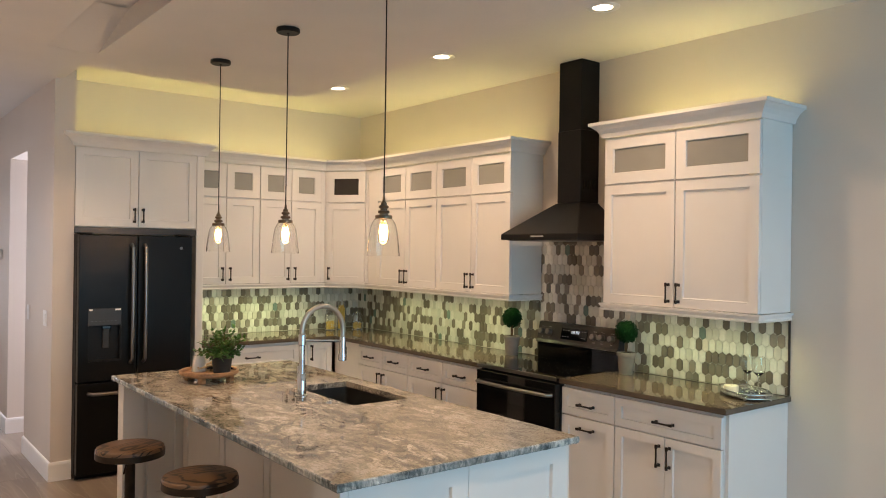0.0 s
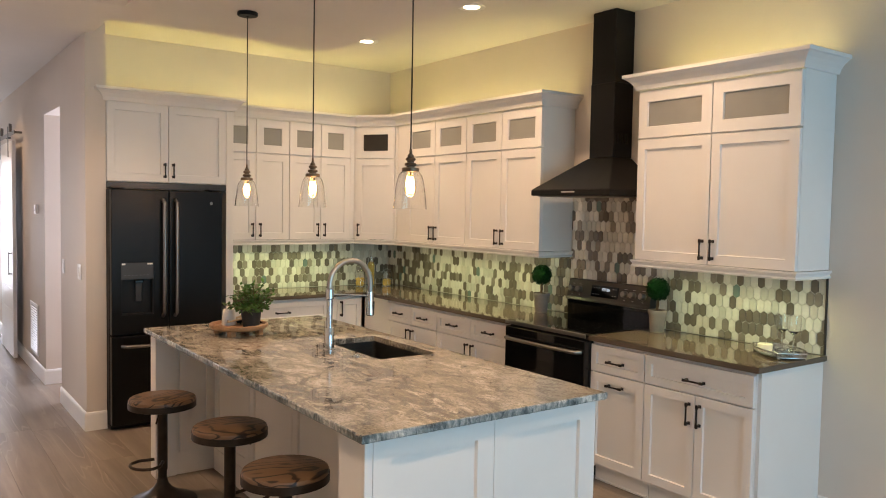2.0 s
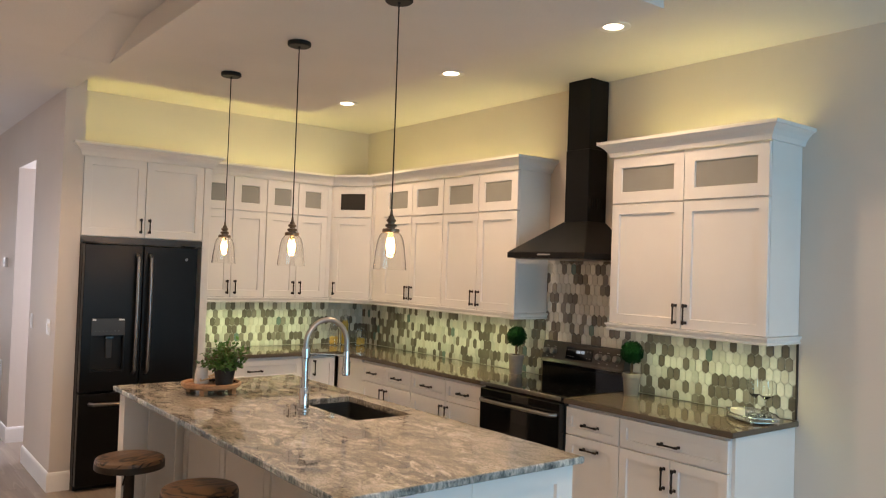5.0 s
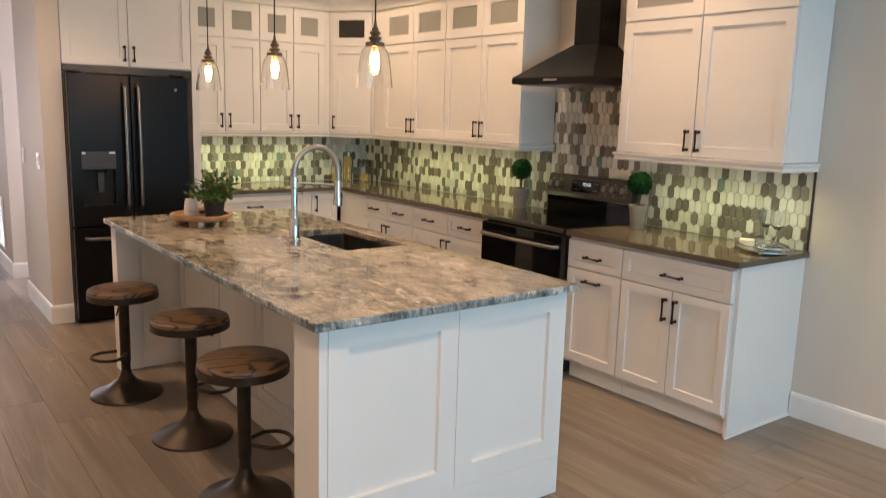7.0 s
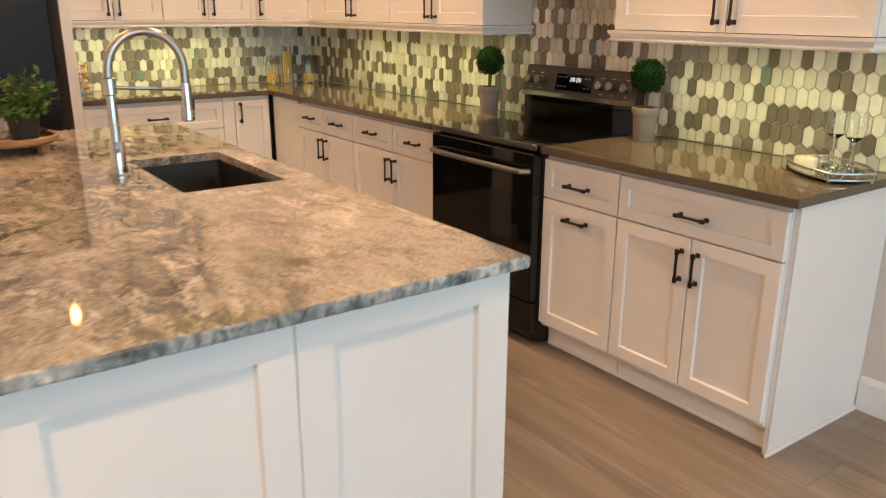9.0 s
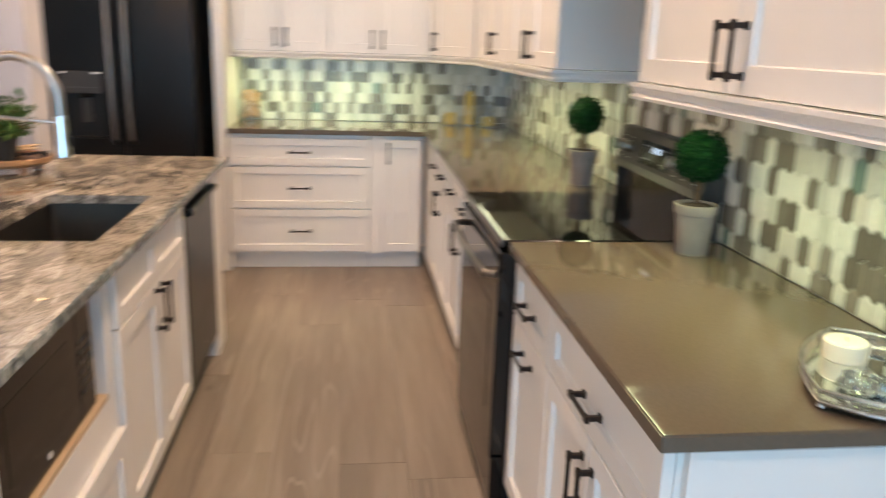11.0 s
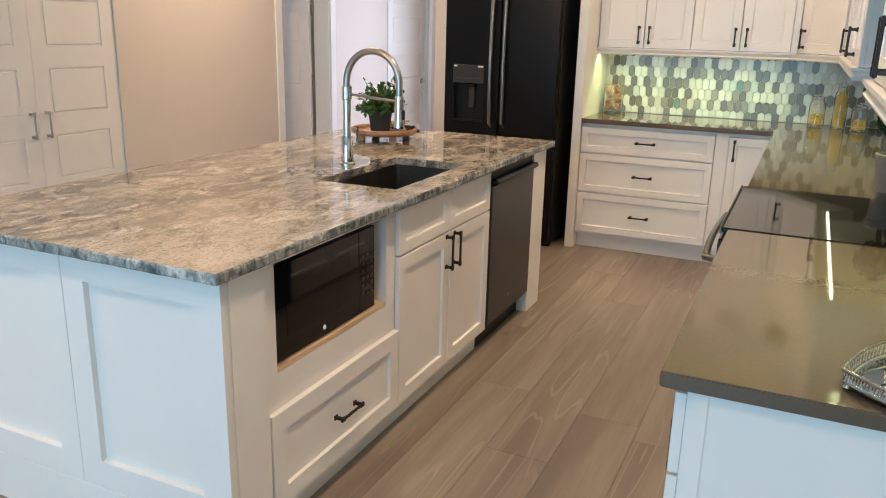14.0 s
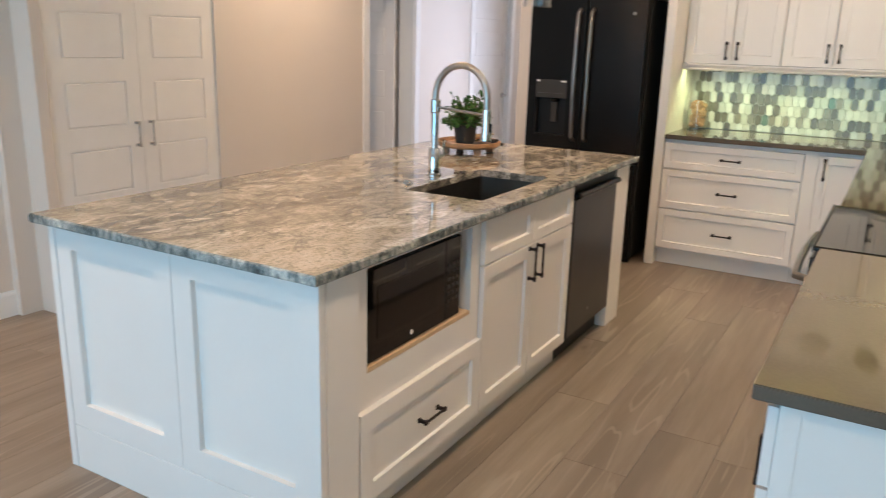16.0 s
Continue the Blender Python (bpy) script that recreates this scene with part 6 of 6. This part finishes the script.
b = bmesh.new()
f = b.faces.new([b.verts.new((x, y, 0.012)) for x, y in outline(0.985)])
part("mirror", b, M_MIRROR, tr, "mirrored tray floor")
b = bmesh.new()
tube(b, [(x, y, 0.013) for x, y in outline(1.0)], 0.0035, 8, closed=True)
tube(b, [(x, y, 0.036) for x, y in outline(1.03)], 0.0035, 8, closed=True)
o1, o2 = outline(1.0, 26), outline(1.03, 26)
for i in range(len(o1)):
    j = (i + 1) % len(o1)
    tube(b, [(*o1[i], 0.013), (*o2[j], 0.036)], 0.0013, 5)
    tube(b, [(*o1[j], 0.013), (*o2[i], 0.036)], 0.0013, 5)
part("gallery_rail", b, M_SILVER, tr, "pierced silver rail")
for x, y in ((-0.156, -0.071), (0.156, -0.071), (0.156, 0.071), (-0.156, 0.071)):
    part("foot", lathe(bmesh.new(), [(0, 0.0), (0.006, 0.001), (0.008, 0.005), (0.006, 0.010), (0, 0.012)], 12, Matrix.Translation((x, y, 0))), M_SILVER, tr, smooth=True)


def wine_glass(m):
    g = thing("wine_glass", m, "clear stemmed wine glass on the tray", "glass", "glasses on the tray")
    prof = [(0, 0), (0.033, 0.0), (0.030, 0.003), (0.006, 0.010), (0.0042, 0.030), (0.0042, 0.090), (0.010, 0.100), (0.030, 0.118), (0.038, 0.145), (0.036, 0.185), (0.033, 0.205)]
    o = part("bowl", lathe(bmesh.new(), prof + [(0.0318, 0.205), (0.0347, 0.185), (0.0366, 0.145), (0.029, 0.120), (0.008, 0.104), (0, 0.102)], 28), M_CLEAR, g, smooth=True)
    o.visible_shadow = False
    return g


wg = wine_glass(pose(AX + 0.092, AY + 0.040, TOP + 0.0125))
copy_thing(wg, pose(AX + 0.065, AY - 0.042, TOP + 0.0125))
cn = thing("candle", pose(AX + 0.004, AY + 0.088, TOP + 0.0125) @ Matrix.Scale(0.82, 4), "short round ivory pillar candle on the tray", "candle")
part("wax", lathe(bmesh.new(), [(0, 0), (0.046, 0), (0.048, 0.003), (0.048, 0.040), (0.044, 0.044), (0.020, 0.041), (0, 0.040)], 32), M_WAX, cn, smooth=True)
part("wick", tube(bmesh.new(), [(0, 0, 0.040), (0.001, 0, 0.050)], 0.001, 6), M_BLACK, cn)
for k in range(16):
    b = bmesh.new()
    r = rnd.uniform(0.012, 0.021)
    bmesh.ops.create_icosphere(b, subdivisions=1, radius=r)
    for v in b.verts:
        v.co *= rnd.uniform(0.75, 1.1)
    b.transform(pose(AX - 0.055 + rnd.uniform(-0.045, 0.05), AY - 0.062 + rnd.uniform(-0.045, 0.045), TOP + 0.0125 + r * 0.72 + (0.014 if k > 11 else 0), rnd.uniform(0, 90), rnd.uniform(0, 90), 0))
    o = part("crystal", b, M_CRYSTAL)
    o.visible_shadow = False
    tagged(o, "clear cut crystal piece on the silver tray", "crystal", "crystals on the tray")

# ---- backsplash of picket tiles ----
TW, TH, TPT, JT = 0.046, 0.086, 0.0145, 0.0030


def tile_outline():
    w, h = TW / 2 - JT / 2, TH / 2 - JT / 2
    return [(0, h), (w, h - TPT), (w, -h + TPT), (0, -h), (-w, -h + TPT), (-w, h - TPT)]


def clip(poly, x0, x1, z0, z1):
    """Cuts a convex outline to a rectangle."""
    for axis, lim, sgn in ((0, x0, 1), (0, x1, -1), (1, z0, 1), (1, z1, -1)):
        out = []
        for p, q in zip(poly, poly[1:] + poly[:1]):
            dp, dq = (p[axis] - lim) * sgn, (q[axis] - lim) * sgn
            if dp >= 0:
                out.append(p)
            if dp * dq < 0:
                t = dp / (dp - dq)
                out.append((p[0] + (q[0] - p[0]) * t, p[1] + (q[1] - p[1]) * t))
        poly = out
        if len(poly) < 3:
            return []
    return poly


def tile_data(poly):
    bm = bmesh.new()
    cx_ = sum(p[0] for p in poly) / len(poly)
    cz_ = sum(p[1] for p in poly) / len(poly)
    back = [bm.verts.new((x, 0.0, z)) for x, z in poly]
    mid = [bm.verts.new((x, -0.0045, z)) for x, z in poly]
    top = [bm.verts.new((cx_ + (x - cx_) * 0.95, -0.006, cz_ + (z - cz_) * 0.965)) for x, z in poly]
    for a, b in ((back, mid), (mid, top)):
        for i in range(len(poly)):
            j = (i + 1) % len(poly)
            bm.faces.new((a[i], a[j], b[j], b[i]))
    bm.faces.new(top)
    bmesh.ops.recalc_face_normals(bm, faces=bm.faces)
    me = bpy.data.meshes.new("tile")
    bm.to_mesh(me)
    bm.free()
    me.materials.append(M_TILE)
    return me


whole_tile = tile_data(tile_outline())


def backsplash(name, m, w, z0, z1, u0, label):
    """A tiled field; u0 sets where its pattern starts so that neighbouring fields run on."""
    root = thing(name, m, label, "backsplash", kind="structure")
    part("grout", boxes((0, -0.003, z0, w, 0, z1)), M_GROUT, root)
    pitch = TH - TPT
    rnd_ = random.Random(int(w * 1000))
    r = -1
    while True:
        zc = 0.93 + r * pitch
        if zc - TH / 2 > z1:
            break
        c = -2
        while True:
            xc = (c + (0.5 if r % 2 else 0)) * TW - (u0 % TW)
            if xc - TW > w:
                break
            poly = [(xc + x, zc + z) for x, z in tile_outline()]
            cut = clip(poly, 0.001, w - 0.001, z0 + 0.001, z1 - 0.001)
            if len(cut) >= 3:
                jig = rnd_.uniform(-0.0006, 0.0004)
                if len(cut) == 6 and all(abs(a[0] - b[0]) + abs(a[1] - b[1]) < 1e-6 for a, b in zip(cut, poly)):
                    shared("tile", whole_tile, root, pose(xc, -0.002 + jig, zc))
                else:
                    xs, zs = [p[0] for p in cut], [p[1] for p in cut]
                    if max(xs) - min(xs) > 0.006 and max(zs) - min(zs) > 0.006:
                        shared("tile", tile_data([(x - xc, z - zc) for x, z in cut]), root, pose(xc, -0.002 + jig, zc))
            c += 1
        r += 1
    return root


backsplash("backsplash_end", facing(-1.868, 1.4995, 0), 1.862, 0.917, 1.384, 0.0, "green-grey and cream picket tiles on the end wall")
backsplash("backsplash_corner", facing(-0.0005, 1.490, -90), 2.600, 0.917, 1.384, 0.01, "green-grey and cream picket tiles beside the range")
backsplash("backsplash_hood", facing(-0.0005, -1.112, -90), 0.880, 0.917, 1.815, 0.01 + 2.602, "taupe and cream picket tiles behind the range")
backsplash("backsplash_right", facing(-0.0005, -1.994, -90), 1.055, 0.917, 1.384, 0.01 + 3.484, "green-grey and cream picket tiles by the tray")
edge = part("tile_trim", boxes((-0.012, -3.058, 0.917, -0.0005, -3.050, 1.384)), M_SLATE2)
tagged(edge, "dark metal edge strip ending the tiles", "trim")

# ---- floor boards ----
lengths = {L: plank_mesh(L) for L in (1.52, 1.83, 2.13)}
rnd = random.Random(21)
far = bmesh.new()
near = 0
JOINTS = {23: -1.46, 24: -1.976, 26: -1.675}  # where the boards between island and range end
for col in range(30):
    x = -7.1595 + (col + 0.5) * PLANK
    y = (JOINTS[col] - 1.83 * 5) if col in JOINTS else -9.1 - rnd.uniform(0, 1.6)
    while y < 9.0:
        L = 1.83 if col in JOINTS else rnd.choice((1.52, 1.83, 2.13))
        yc = y + L / 2
        if y < -9.15:
            y += L
            continue
        if x > -4.5 and -6.2 < yc < 3.4 and near < 300:
            shared("plank", lengths[L], floor_base, pose(x, yc, 0, 0, 0, 0 if rnd.random() < 0.5 else 180))
            near += 1
        else:
            far.faces.new([far.verts.new((x + i * (PLANK / 2 - 0.001), y + j * L + 0.001 - 0.002 * j, -0.0004)) for i, j in ((-1, 0), (1, 0), (1, 1), (-1, 1))])
        y += L
part("plank_field", far, M_FLOOR, floor_base, kind="stuff")
